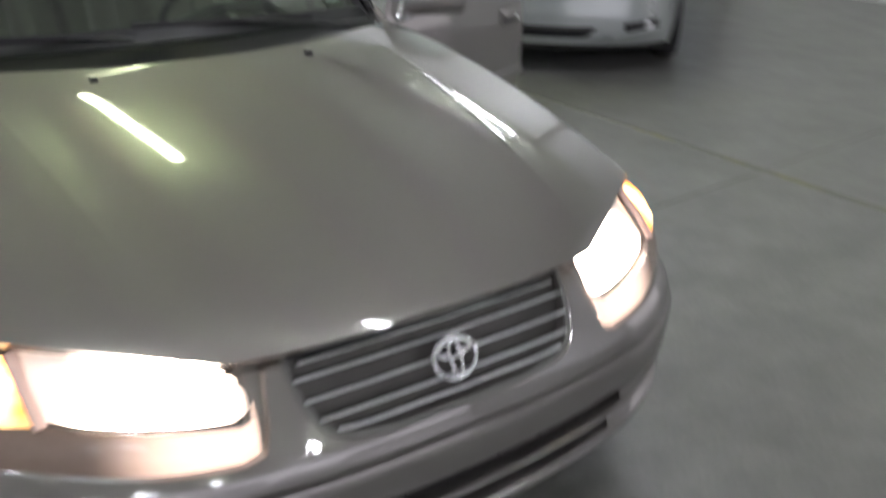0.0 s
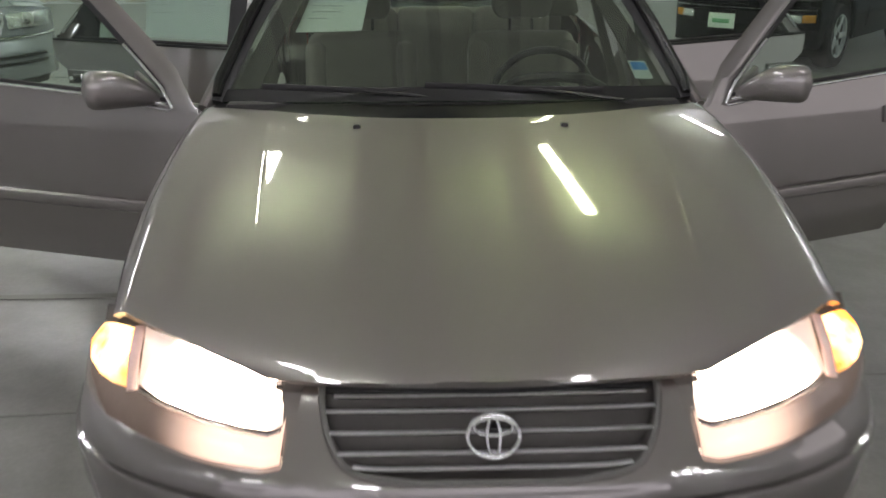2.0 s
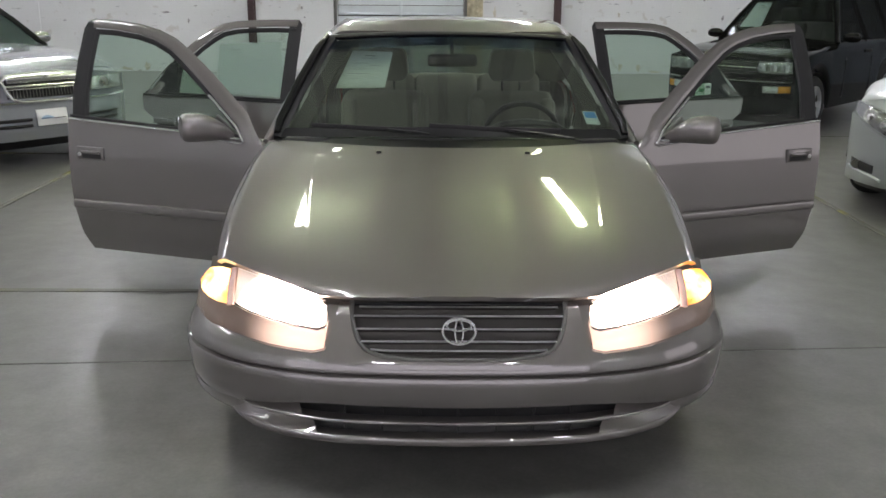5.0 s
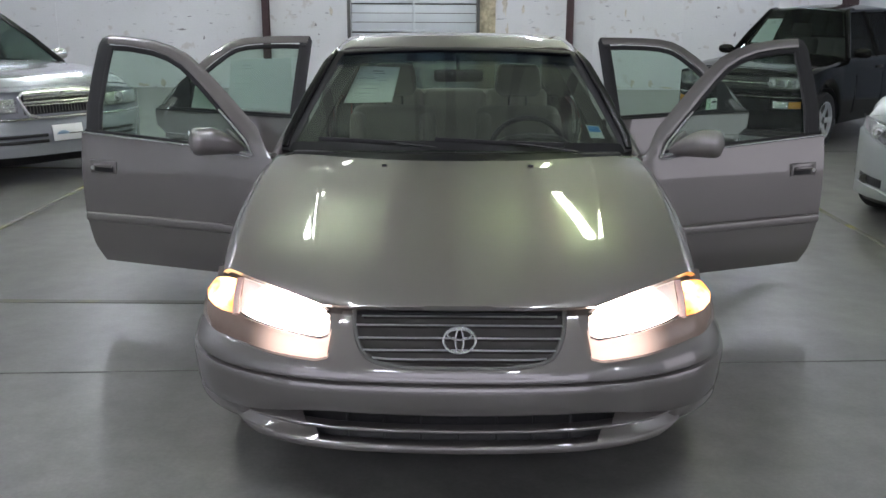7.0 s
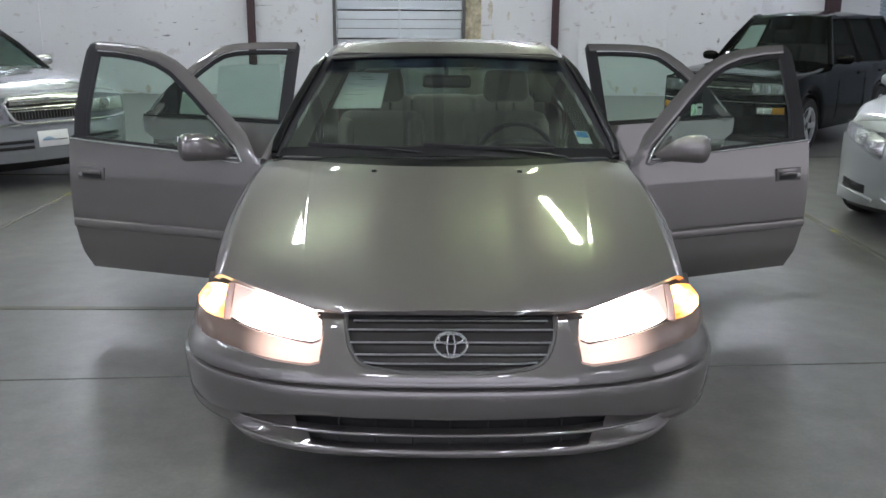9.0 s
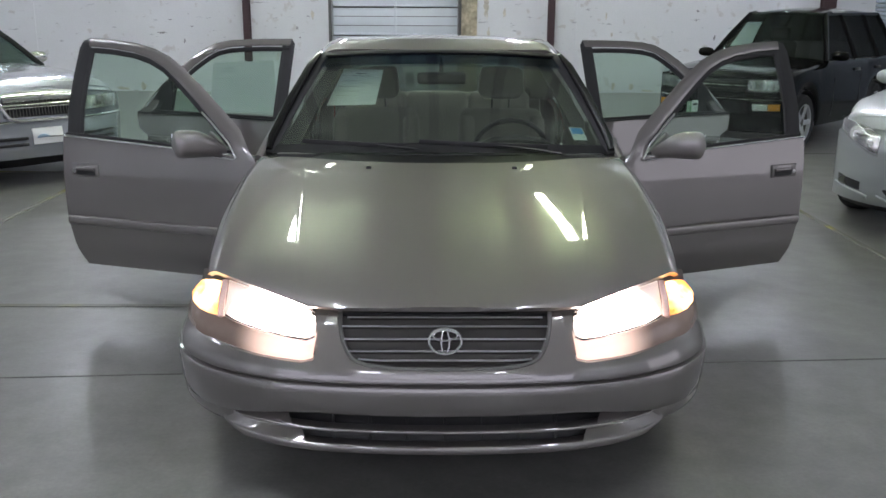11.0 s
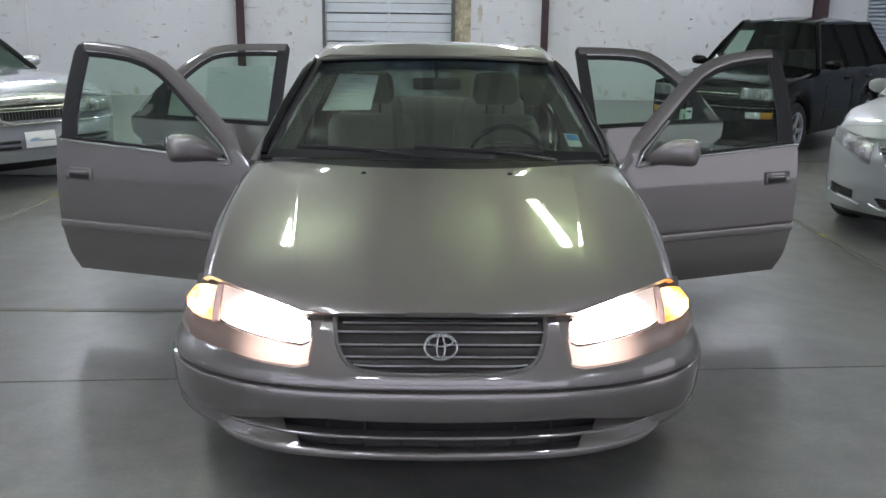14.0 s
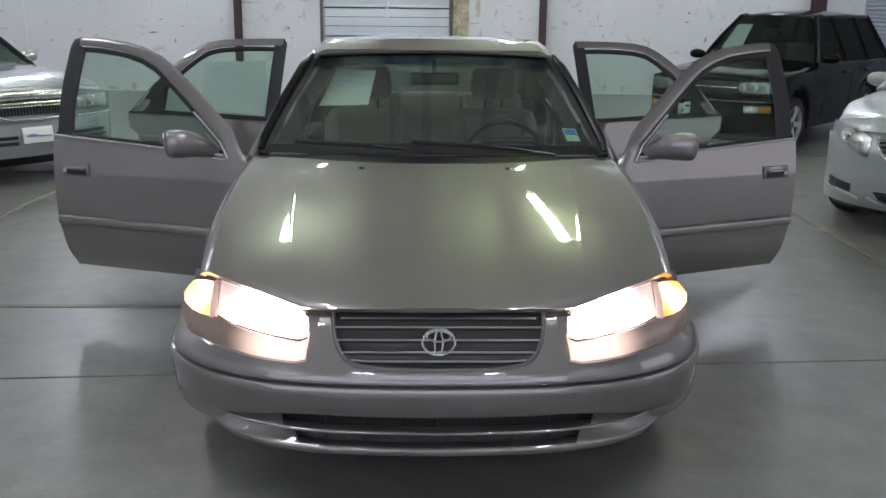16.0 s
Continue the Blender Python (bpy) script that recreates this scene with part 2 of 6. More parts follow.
def concrete(name):
    m = material(name, (0.166, 0.164, 0.154), 0.36, grain=0.10, scale=60, stain=0.10, stain_scale=0.5, bump=0.12, bump_scale=60)
    nt = m.node_tree
    b = nt.nodes["Principled BSDF"]
    tc = nt.nodes.new("ShaderNodeTexCoord")
    n = nt.nodes.new("ShaderNodeTexNoise")
    n.inputs["Scale"].default_value, n.inputs["Detail"].default_value, n.inputs["Distortion"].default_value = 1.9, 8, 0.0
    nt.links.new(tc.outputs["Object"], n.inputs["Vector"])
    mix = nt.nodes.new("ShaderNodeMix")
    mix.data_type, mix.blend_type = "RGBA", "MULTIPLY"
    mix.inputs["Factor"].default_value = 1.0
    src = b.inputs["Base Color"].links[0].from_socket
    nt.links.new(src, mix.inputs["A"])
    shade = nt.nodes.new("ShaderNodeMapRange")
    shade.inputs["To Min"].default_value, shade.inputs["To Max"].default_value = 0.84, 1.16
    nt.links.new(n.outputs["Fac"], shade.inputs["Value"])
    nt.links.new(shade.outputs["Result"], mix.inputs["B"])
    nt.links.new(mix.outputs["Result"], b.inputs["Base Color"])
    q = nt.nodes.new("ShaderNodeTexNoise")
    q.inputs["Scale"].default_value, q.inputs["Detail"].default_value, q.inputs["Distortion"].default_value = 2.2, 9, 0.0
    nt.links.new(tc.outputs["Object"], q.inputs["Vector"])
    rr = nt.nodes.new("ShaderNodeMapRange")
    rr.inputs["From Min"].default_value, rr.inputs["From Max"].default_value = 0.2, 0.8
    rr.inputs["To Min"].default_value, rr.inputs["To Max"].default_value = 0.275, 0.35
    nt.links.new(q.outputs["Fac"], rr.inputs["Value"])
    nt.links.new(rr.outputs["Result"], b.inputs["Roughness"])
    # scuffed dirt at hand size
    d = nt.nodes.new("ShaderNodeTexNoise")
    d.inputs["Scale"].default_value, d.inputs["Detail"].default_value, d.inputs["Roughness"].default_value = 4.5, 10, 0.65
    nt.links.new(tc.outputs["Object"], d.inputs["Vector"])
    dr = nt.nodes.new("ShaderNodeMapRange")
    dr.inputs["From Min"].default_value, dr.inputs["From Max"].default_value = 0.3, 0.7
    dr.inputs["To Min"].default_value, dr.inputs["To Max"].default_value = 0.74, 1.13
    nt.links.new(d.outputs["Fac"], dr.inputs["Value"])
    mix2 = nt.nodes.new("ShaderNodeMix")
    mix2.data_type, mix2.blend_type = "RGBA", "MULTIPLY"
    mix2.inputs["Factor"].default_value = 1.0
    nt.links.new(mix.outputs["Result"], mix2.inputs["A"])
    nt.links.new(dr.outputs["Result"], mix2.inputs["B"])
    nt.links.new(mix2.outputs["Result"], b.inputs["Base Color"])
    # slow waves of the trowelled surface
    w = nt.nodes.new("ShaderNodeTexNoise")
    w.inputs["Scale"].default_value, w.inputs["Detail"].default_value = 5.0, 4
    nt.links.new(tc.outputs["Object"], w.inputs["Vector"])
    k = nt.nodes.new("ShaderNodeBump")
    k.inputs["Strength"].default_value, k.inputs["Distance"].default_value = 0.25, 0.006
    nt.links.new(w.outputs["Fac"], k.inputs["Height"])
    nt.links.new(b.inputs["Normal"].links[0].from_socket, k.inputs["Normal"])
    nt.links.new(k.outputs["Normal"], b.inputs["Normal"])
    return m


def wall_paint(name):
    m = material(name, (0.66, 0.67, 0.68), 0.7, grain=0.03, scale=30, stain=0.07, stain_scale=0.8, bump=0.3, bump_scale=30)
    nt = m.node_tree
    b = nt.nodes["Principled BSDF"]
    tc = nt.nodes.new("ShaderNodeTexCoord")
    n = nt.nodes.new("ShaderNodeTexNoise")
    n.inputs["Scale"].default_value, n.inputs["Detail"].default_value, n.inputs["Distortion"].default_value = 4.5, 10, 0.3
    nt.links.new(tc.outputs["Object"], n.inputs["Vector"])
    r = nt.nodes.new("ShaderNodeValToRGB")
    r.color_ramp.elements[0].position, r.color_ramp.elements[1].position = 0.32, 0.38
    r.color_ramp.elements[0].color, r.color_ramp.elements[1].color = (0.6, 0.52, 0.45, 1), (1, 1, 1, 1)
    nt.links.new(n.outputs["Fac"], r.inputs["Fac"])
    mix = nt.nodes.new("ShaderNodeMix")
    mix.data_type, mix.blend_type = "RGBA", "MULTIPLY"
    mix.inputs["Factor"].default_value = 0.4
    src = b.inputs["Base Color"].links[0].from_socket
    nt.links.new(src, mix.inputs["A"])
    nt.links.new(r.outputs["Color"], mix.inputs["B"])
    mp = nt.nodes.new("ShaderNodeMapping")
    mp.inputs["Scale"].default_value = (1.3, 1.3, 5.0)
    nt.links.new(tc.outputs["Object"], mp.inputs["Vector"])
    q = nt.nodes.new("ShaderNodeTexNoise")
    q.inputs["Scale"].default_value, q.inputs["Detail"].default_value, q.inputs["Roughness"].default_value = 2.2, 12, 0.62
    nt.links.new(mp.outputs["Vector"], q.inputs["Vector"])
    r2 = nt.nodes.new("ShaderNodeValToRGB")
    r2.color_ramp.elements[0].position, r2.color_ramp.elements[1].position = 0.33, 0.37
    r2.color_ramp.elements[0].color, r2.color_ramp.elements[1].color = (0.42, 0.42, 0.45, 1), (1, 1, 1, 1)
    nt.links.new(q.outputs["Fac"], r2.inputs["Fac"])
    mix2 = nt.nodes.new("ShaderNodeMix")
    mix2.data_type, mix2.blend_type = "RGBA", "MULTIPLY"
    mix2.inputs["Factor"].default_value = 0.7
    nt.links.new(mix.outputs["Result"], mix2.inputs["A"])
    nt.links.new(r2.outputs["Color"], mix2.inputs["B"])
    nt.links.new(mix2.outputs["Result"], b.inputs["Base Color"])
    return m


CONCRETE = concrete("worn_sealed_concrete")
WALL = wall_paint("scuffed_white_wall_paint")
CEILING = material("grey_green_ceiling", (0.47, 0.54, 0.39), 0.8, grain=0.05, scale=10, stain=0.15, stain_scale=0.7)
BROWN_WALL = material("peeling_ochre_board", (0.42, 0.37, 0.26), 0.8, grain=0.35, scale=18, stain=0.55, stain_scale=6)
FADED_OCHRE = material("faded_ochre_stain", (0.52, 0.485, 0.41), 0.8, grain=0.3, scale=20, stain=0.3, stain_scale=7)
SCUFF = material("grey_scuff", (0.27, 0.265, 0.27), 0.8, grain=0.3, scale=30)
YARD_GLOW = material("added_yard_glow", (0.5, 0.5, 0.5), 1.0, emit=(0.94, 0.94, 0.99), power=0.8)
DULL_SKY = material("dull_overcast_sky", (0.5, 0.5, 0.5), 1.0, emit=(0.92, 0.93, 1.04), power=1.1)
CLADDING = material("blue_grey_slat_paint", (0.30, 0.34, 0.40), 0.45, grain=0.05, scale=30, stain=0.12, stain_scale=1.5)
DOOR_PANEL = material("grey_white_door_panel", (0.62, 0.66, 0.69), 0.45, grain=0.03, scale=40, stain=0.08, stain_scale=2)

# ---- mesh helpers ----


def lerp(x, xs, ys):
    return float(np.interp(x, xs, ys))


def grid(fn, nu, nv):
    """A sheet of nu x nv faces over fn(u, v), u and v from 0 to 1."""
    bm = bmesh.new()
    vs = [[bm.verts.new(fn(i / nu, j / nv)) for j in range(nv + 1)] for i in range(nu + 1)]
    for i in range(nu):
        for j in range(nv):
            bm.faces.new((vs[i][j], vs[i + 1][j], vs[i + 1][j + 1], vs[i][j + 1]))
    return bm


def thick(bm, t):
    bmesh.ops.recalc_face_normals(bm, faces=bm.faces[:])
    bmesh.ops.solidify(bm, geom=bm.faces[:], thickness=t)
    bmesh.ops.recalc_face_normals(bm, faces=bm.faces[:])
    return bm


def tube(points, a, b=None, n=10, bm=None, up=(0, 0, 1)):
    """A rod along the points with an oval section, a wide and b high, ends closed. a may be a list."""
    bm = bm or bmesh.new()
    pts = [Vector(p) for p in points]
    rings = []
    for i, p in enumerate(pts):
        d = (pts[min(i + 1, len(pts) - 1)] - pts[max(i - 1, 0)]).normalized()
        s = d.cross(Vector(up))
        s = s.normalized() if s.length > 1e-4 else Vector((1, 0, 0))
        w = s.cross(d).normalized()
        ra = a[i] if isinstance(a, (list, tuple)) else a
        rb = (b[i] if isinstance(b, (list, tuple)) else b) if b is not None else ra
        rings.append([bm.verts.new(p + s * ra * math.cos(2 * math.pi * k / n) + w * rb * math.sin(2 * math.pi * k / n)) for k in range(n)])
    for r, q in zip(rings, rings[1:]):
        for k in range(n):
            bm.faces.new((r[k], r[(k + 1) % n], q[(k + 1) % n], q[k]))
    bm.faces.new(rings[0][::-1])
    bm.faces.new(rings[-1])
    bmesh.ops.recalc_face_normals(bm, faces=bm.faces[:])
    return bm


def box(c, s, bevel=0.0, bm=None, rot=None, seg=2):
    bm2 = bmesh.new()
    bmesh.ops.create_cube(bm2, size=1)
    bmesh.ops.scale(bm2, vec=s, verts=bm2.verts[:])
    if bevel:
        bmesh.ops.bevel(bm2, geom=bm2.edges[:], offset=bevel, segments=seg, affect="EDGES", profile=0.5)
    if rot is not None:
        bmesh.ops.transform(bm2, matrix=rot, verts=bm2.verts[:])
    bmesh.ops.translate(bm2, vec=c, verts=bm2.verts[:])
    return joined(bm, bm2)


def joined(bm, bm2):
    if bm is None:
        return bm2
    tmp = bpy.data.meshes.new("tmp")
    bm2.to_mesh(tmp)
    bm2.free()
    bm.from_mesh(tmp)
    bpy.data.meshes.remove(tmp)
    return bm


def prism(outline, axis, lo, hi, bevel=0.0):
    """A closed outline in the plane across axis ('x', 'y' or 'z'), as a body from lo to hi."""
    bm = bmesh.new()

    def at(p, h):
        return {"x": (h, p[0], p[1]), "y": (p[0], h, p[1]), "z": (p[0], p[1], h)}[axis]
    a = [bm.verts.new(at(p, lo)) for p in outline]
    b = [bm.verts.new(at(p, hi)) for p in outline]
    bm.faces.new(a)
    bm.faces.new(b[::-1])
    for i in range(len(outline)):
        j = (i + 1) % len(outline)
        bm.faces.new((a[j], a[i], b[i], b[j]))
    bmesh.ops.recalc_face_normals(bm, faces=bm.faces[:])
    if bevel:
        bmesh.ops.bevel(bm, geom=bm.edges[:], offset=bevel, segments=2, affect="EDGES", profile=0.5)
    return bm


def lathe(profile, n=32, axis="x", centre=(0, 0, 0), caps=True):
    """A turned body: profile of (radius, along)."""
    bm = bmesh.new()
    rings = []
    for r, h in profile:
        ring = []
        for k in range(n):
            a = 2 * math.pi * k / n
            p = {"x": (h, r * math.cos(a), r * math.sin(a)), "y": (r * math.cos(a), h, r * math.sin(a)), "z": (r * math.cos(a), r * math.sin(a), h)}[axis]
            ring.append(bm.verts.new(Vector(p) + Vector(centre)))
        rings.append(ring)
    for p, q in zip(rings, rings[1:]):
        for k in range(n):
            bm.faces.new((p[k], p[(k + 1) % n], q[(k + 1) % n], q[k]))
    if caps:
        bm.faces.new(rings[0][::-1])
        bm.faces.new(rings[-1])
    bmesh.ops.recalc_face_normals(bm, faces=bm.faces[:])
    return bm


def part(name, bm, mat, parent=None, label="", smooth=True, angle=35):
    me = bpy.data.meshes.new(name)
    if smooth:
        for f in bm.faces:
            f.smooth = True
        for e in bm.edges:
            if len(e.link_faces) == 2 and e.calc_face_angle(0) > radians(angle):
                e.smooth = False
    bm.to_mesh(me)
    bm.free()
    me.materials.append(mat)
    ob = new(name, me)
    if parent:
        ob.parent = parent
    if label:
        ob["label"] = label
    return ob


def thing(name, label, category, group="", m=None):
    ob = new(name)
    ob.empty_display_size = 0.1
    if m is not None:
        ob.matrix_basis = m
    return tagged(ob, label, category, group)


def setting(name, bm, mat, label, smooth=False):
    ob = part(name, bm, mat, None, "", smooth)
    return tagged(ob, label, name.split("_")[0], kind="structure")


def mirrored(bm):
    bmesh.ops.scale(bm, vec=(-1, 1, 1), verts=bm.verts[:])
    bmesh.ops.reverse_faces(bm, faces=bm.faces[:])
    return bm


# ---- the hall ----
X0, X1, Y0, Y1, TOP = -13.0, 8.5, -12.0, 15.4, 5.95
floor = setting("floor", box(((X0 + X1) / 2, (Y0 + Y1) / 2, -0.1), (X1 - X0 + 0.6, Y1 - Y0 + 0.6, 0.2)), CONCRETE, "worn grey sealed concrete floor with stains")
ceiling = setting("ceiling", box(((X0 + X1) / 2, (Y0 + Y1) / 2, TOP + 0.1), (X1 - X0 + 0.6, Y1 - Y0 + 0.6, 0.2)), CEILING, "plain greyish hall ceiling")


def wall_with_openings(name, length, openings):
    """A wall along x from 0 to length, 0.3 thick from y=0 to 0.3, with openings (x0, x1, z0, z1)."""
    bm = None
    xs = sorted({0.0, length, *[o[0] for o in openings], *[o[1] for o in openings]})
    for a, b in zip(xs, xs[1:]):
        gaps = [o for o in openings if o[0] <= a and o[1] >= b]
        zs = [0.0, TOP] if not gaps else [gaps[0][3], TOP]
        bm = box(((a + b) / 2, 0.15, (zs[0] + zs[1]) / 2), (b - a, 0.3, zs[1] - zs[0]), 0, bm)
    return bm


DOOR_A = (-1.93 - X0, 0.47 - X0, 0, 3.18)
bm = wall_with_openings("wall", X1 - X0, [DOOR_A])
bmesh.ops.translate(bm, vec=(X0, Y1, 0), verts=bm.verts[:])
wall_north = setting("wall_north", bm, WALL, "scuffed white painted warehouse wall with peeling patches")
BAYS = ((-11.6, 6.8),)
bm = wall_with_openings("wall", X1 - X0, [(a - X0, b - X0, 0, 3.7) for a, b in BAYS])
bmesh.ops.translate(bm, vec=(X0, Y0 - 0.3, 0), verts=bm.verts[:])
wall_south = setting("wall_south", bm, WALL, "plain white painted warehouse end wall with a wide open bay")
wall_west = setting("wall_west", box((X0 - 0.15, (Y0 + Y1) / 2, TOP / 2), (0.3, Y1 - Y0 + 0.6, TOP)), WALL, "plain white painted warehouse side wall")
# unseen doorway, added so that its glowing yard brightens the right-hand car doors
YARD = (-3.6, 0.4)
bm = wall_with_openings("wall", Y1 - Y0 + 0.6, [(YARD[0] - Y0 + 0.3, YARD[1] - Y0 + 0.3, 0, 3.6)])
bmesh.ops.transform(bm, matrix=pose(X1 + 0.3, Y0 - 0.3, 0, 0, 0, 90), verts=bm.verts[:])
wall_east = setting("wall_east", bm, WALL, "plain white painted warehouse side wall with an added open doorway")


# sky and ground outside the open bay and outside the added side doorway
setting("backdrop", box((-2, Y0 - 7, 4.0), (44, 0.1, 9.0)), DULL_SKY, "dull overcast sky outside the open bay")
setting("ground", box((-2, Y0 - 3.8, -0.11), (40, 6.4, 0.2)), CONCRETE, "grey concrete apron outside the open bay")
setting("backdrop", box((X1 + 8, -1.6, 4.0), (0.1, 30, 9.0)), YARD_GLOW, "glowing sheet as overcast sky outside the added doorway")
setting("ground", box((X1 + 4.3, -1.6, -0.11), (7.6, 28, 0.2)), CONCRETE, "grey concrete yard outside the added doorway")


def overhead_door(name, o, sections, label):
    d = thing(name, label, "garage door")
    d["kind"] = "structure"
    w, h = o[1] - o[0], o[3]
    d.location = (X0 + (o[0] + o[1]) / 2, Y1 + 0.12, 0)
    hs = h / sections
    for k in range(sections):
        part("panel", box((0, 0, hs * (k + 0.5)), (w - 0.02, 0.05, hs - 0.022), 0.008), DOOR_PANEL, d)
        # grey strips on the panel face stand in for the shade in its grooves
        for g in ((0.36, 0.68) if hs > 0.4 else ()):
            part("groove", box((0, -0.0255, hs * (k + g)), (w - 0.04, 0.004, 0.012), 0.001), GREY_PLASTIC, d, "grey strip painted as the shade of a panel groove")
    part("backing", box((0, 0.05, h / 2), (w, 0.02, h)), GREY_PLASTIC, d, "grey door backing")
    for k in range(sections):
        part("rib", box((0, -0.036, hs * (k + 0.06)), (w - 0.06, 0.02, 0.035), 0.006), DOOR_PANEL, d)
    for sx in (-1, 1):
        part("track", box((sx * (w / 2 + 0.03), -0.18, h / 2), (0.06, 0.06, h), 0.006), GREY_PLASTIC, d, "grey steel guide track")
    part("stile", box((0.0, -0.045, h / 2), (0.05, 0.03, h - 0.02), 0.006), DOOR_PANEL, d, "galvanised centre stile")
    return d


overhead_door("door_1", DOOR_A, 6, "closed pale sectional overhead door with grey tracks")
# slatted steel cladding on the side wall, ending at a dark post
cladding = thing("trim_cladding", "blue-grey horizontally slatted steel cladding on the side wall", "wall cladding", m=pose(X1, 6.1, 0))
cladding["kind"] = "structure"
CLAD_L, CLAD_P = Y1 - 6.1 - 0.005, 0.074
slat = prism([(-0.012, 0.0), (-0.052, 0.012), (-0.056, 0.03), (-0.05, 0.056), (-0.012, 0.066)], "y", 0.0, CLAD_L)
first_slat = part("slat", slat, CLADDING, cladding, "", False)
first_slat.location = (0, 0, 0.01)
for k in range(1, 46):
    s = new("slat", first_slat.data)
    s.parent = cladding
    s.location = (0, 0, 0.01 + CLAD_P * k)
part("backing", box((-0.006, CLAD_L / 2, 1.72), (0.01, CLAD_L, 3.42)), GREY_PLASTIC, cladding, "dark backing behind the slats")
part("end_post", box((-0.07, -0.16, TOP / 2), (0.13, 0.14, TOP), 0.006), STEEL_DARK, cladding, "dark steel end post")
for k, (x, w) in enumerate(((-3.53, 0.12), (2.235, 0.12), (7.5, 0.24), (-9.3, 0.12))):
    c = thing("column", "dark red-brown steel wall column", "column", "wall columns", pose(x, Y1, 0))
    part("web", box((0, -0.09, TOP / 2), (0.02, 0.16, TOP)), STEEL_DARK, c, smooth=False)
    part("flange", box((0, -0.18, TOP / 2), (w, 0.02, TOP)), STEEL_DARK, c, smooth=False)
    part("flange", box((0, -0.012, TOP / 2), (w, 0.018, TOP)), STEEL_DARK, c, smooth=False)
setting("trim_jamb", box((0.68, Y1 - 0.02, 1.6), (0.3, 0.03, 3.2), 0.004), BROWN_WALL, "peeling ochre board beside the overhead door")
for x in (2.72, 4.42, 6.2, -7.57):
    setting("trim_seam", box((x, Y1 - 0.008, TOP / 2), (0.035, 0.014, TOP), 0.003), WALL, "thin vertical seam strip on the wall")

# peeled and scuffed places on the far wall, each a thin flake of another colour
def flake(x, z, w, h, mat, label, k):
    rng = random.Random(k)
    n = 26
    ring = [(x + 0.5 * w * math.cos(2 * math.pi * i / n) * rng.uniform(0.35, 1.1), max(0.004, z + 0.5 * h * math.sin(2 * math.pi * i / n) * rng.uniform(0.35, 1.15))) for i in range(n)]
    setting("trim_flake", prism(ring, "y", Y1 - 0.003, Y1 + 0.01), mat, label)


for k, (x, z, w, h) in enumerate(((-6.5, 0.07, 0.5, 0.13), (-6.0, 0.05, 0.35, 0.1), (-5.6, 0.10, 0.16, 0.2), (-4.9, 0.04, 0.5, 0.07), (3.1, 0.05, 0.6, 0.08), (3.5, 0.13, 0.1, 0.22), (3.85, 0.12, 0.12, 0.2), (4.15, 0.04, 0.3, 0.08), (3.3, 1.45, 0.05, 0.2), (3.42, 1.1, 0.06, 0.14))):
    flake(x, z, w, h * 0.8, FADED_OCHRE, "small peeled ochre patch on the wall", k)
for k, (x, z, w, h) in enumerate(((-5.17, 1.1, 0.24, 0.06), (-4.6, 1.22, 0.12, 0.035), (-4.75, 0.95, 0.05, 0.16), (-2.6, 1.2, 0.07, 0.1), (-2.55, 1.02, 0.05, 0.06), (-5.0, 1.34, 0.14, 0.03), (5.05, 1.55, 0.09, 0.08), (5.03, 1.38, 0.07, 0.05), (5.4, 1.05, 0.06, 0.2))):
    flake(x, z, w * 0.9, h * 0.7, SCUFF, "small dark scuff on the wall", 40 + k)
for k, (x, z, w, h) in enumerate(((1.0, 1.62, 0.14, 0.5), (1.06, 1.1, 0.1, 0.35), (1.35, 1.5, 0.08, 0.2), (-2.3, 1.45, 0.1, 0.2))):
    flake(x, z, w * 0.8, h, FADED_OCHRE, "peeled ochre patch beside the overhead door", 70 + k)

# roof purlins running along the hall
for x in (-11.4, -9.3, -7.4, -5.2, -3.4, -0.85, -0.1, 1.38, 2.9, 4.4, 6.2):
    setting("trim_purlin", box((x, (Y0 + Y1) / 2, TOP - 0.11), (0.22, Y1 - Y0, 0.22), 0.01), STEEL_DARK, "dark steel roof purlin")

# painted bay lines and floor joints
for n, (c, s) in enumerate((((2.93, 1.6), (0.042, 7.2)), ((-3.26, 5.0), (0.05, 3.0)), ((-2.9, 2.06), (3.2, 0.045)), ((-5.2, 6.25), (3.2, 0.05)))):
    setting("line_paint", box((c[0], c[1], 0.002), (s[0], s[1], 0.004)), YELLOW_LINE, "worn yellow bay line painted on concrete")
for y, turn in ((1.165, 3.3), (7.6, 0.0), (-4.6, 0.0)):
    joint = setting("joint", box((0, 0, 0.0015), (X1 - X0 - 1.0, 0.007, 0.003)), DARK_VOID, "thin dark joint in the concrete floor")
    joint.matrix_basis = pose(0 if turn else (X0 + X1) / 2, y, 0, 0, 0, turn)

# fluorescent fixtures under the ceiling: rows along y
FIXTURES = [(x, y) for x in (1.66, -2.05, 7.0, -6.3, -10.6) for y in (7.0, -0.7, 13.6, -9.2)]


def fluorescent_lamp(x, y, lit):
    f = thing("ceiling_lamp", "long white fluorescent ceiling fixture with lit diffuser", "ceiling light", "ceiling fixtures", pose(x, y, TOP))
    for sy in (-0.9, 0.9):
        part("rod", tube([(0, sy, 0), (0, sy, -0.45)], 0.008, n=6), WHITE_METAL, f)
    part("housing", prism([(-0.045, -0.50), (-0.04, -0.44), (0.04, -0.44), (0.045, -0.50), (0.04, -0.508), (-0.04, -0.508)], "y", -1.47, 1.47), WHITE_METAL, f, smooth=False)
    part("diffuser", prism([(-0.042, -0.509), (0.042, -0.509), (0.068, -0.535), (0.06, -0.55), (0.032, -0.558), (-0.032, -0.558), (-0.06, -0.55), (-0.068, -0.535)], "y", -1.45, 1.45), lit, f)
    return f


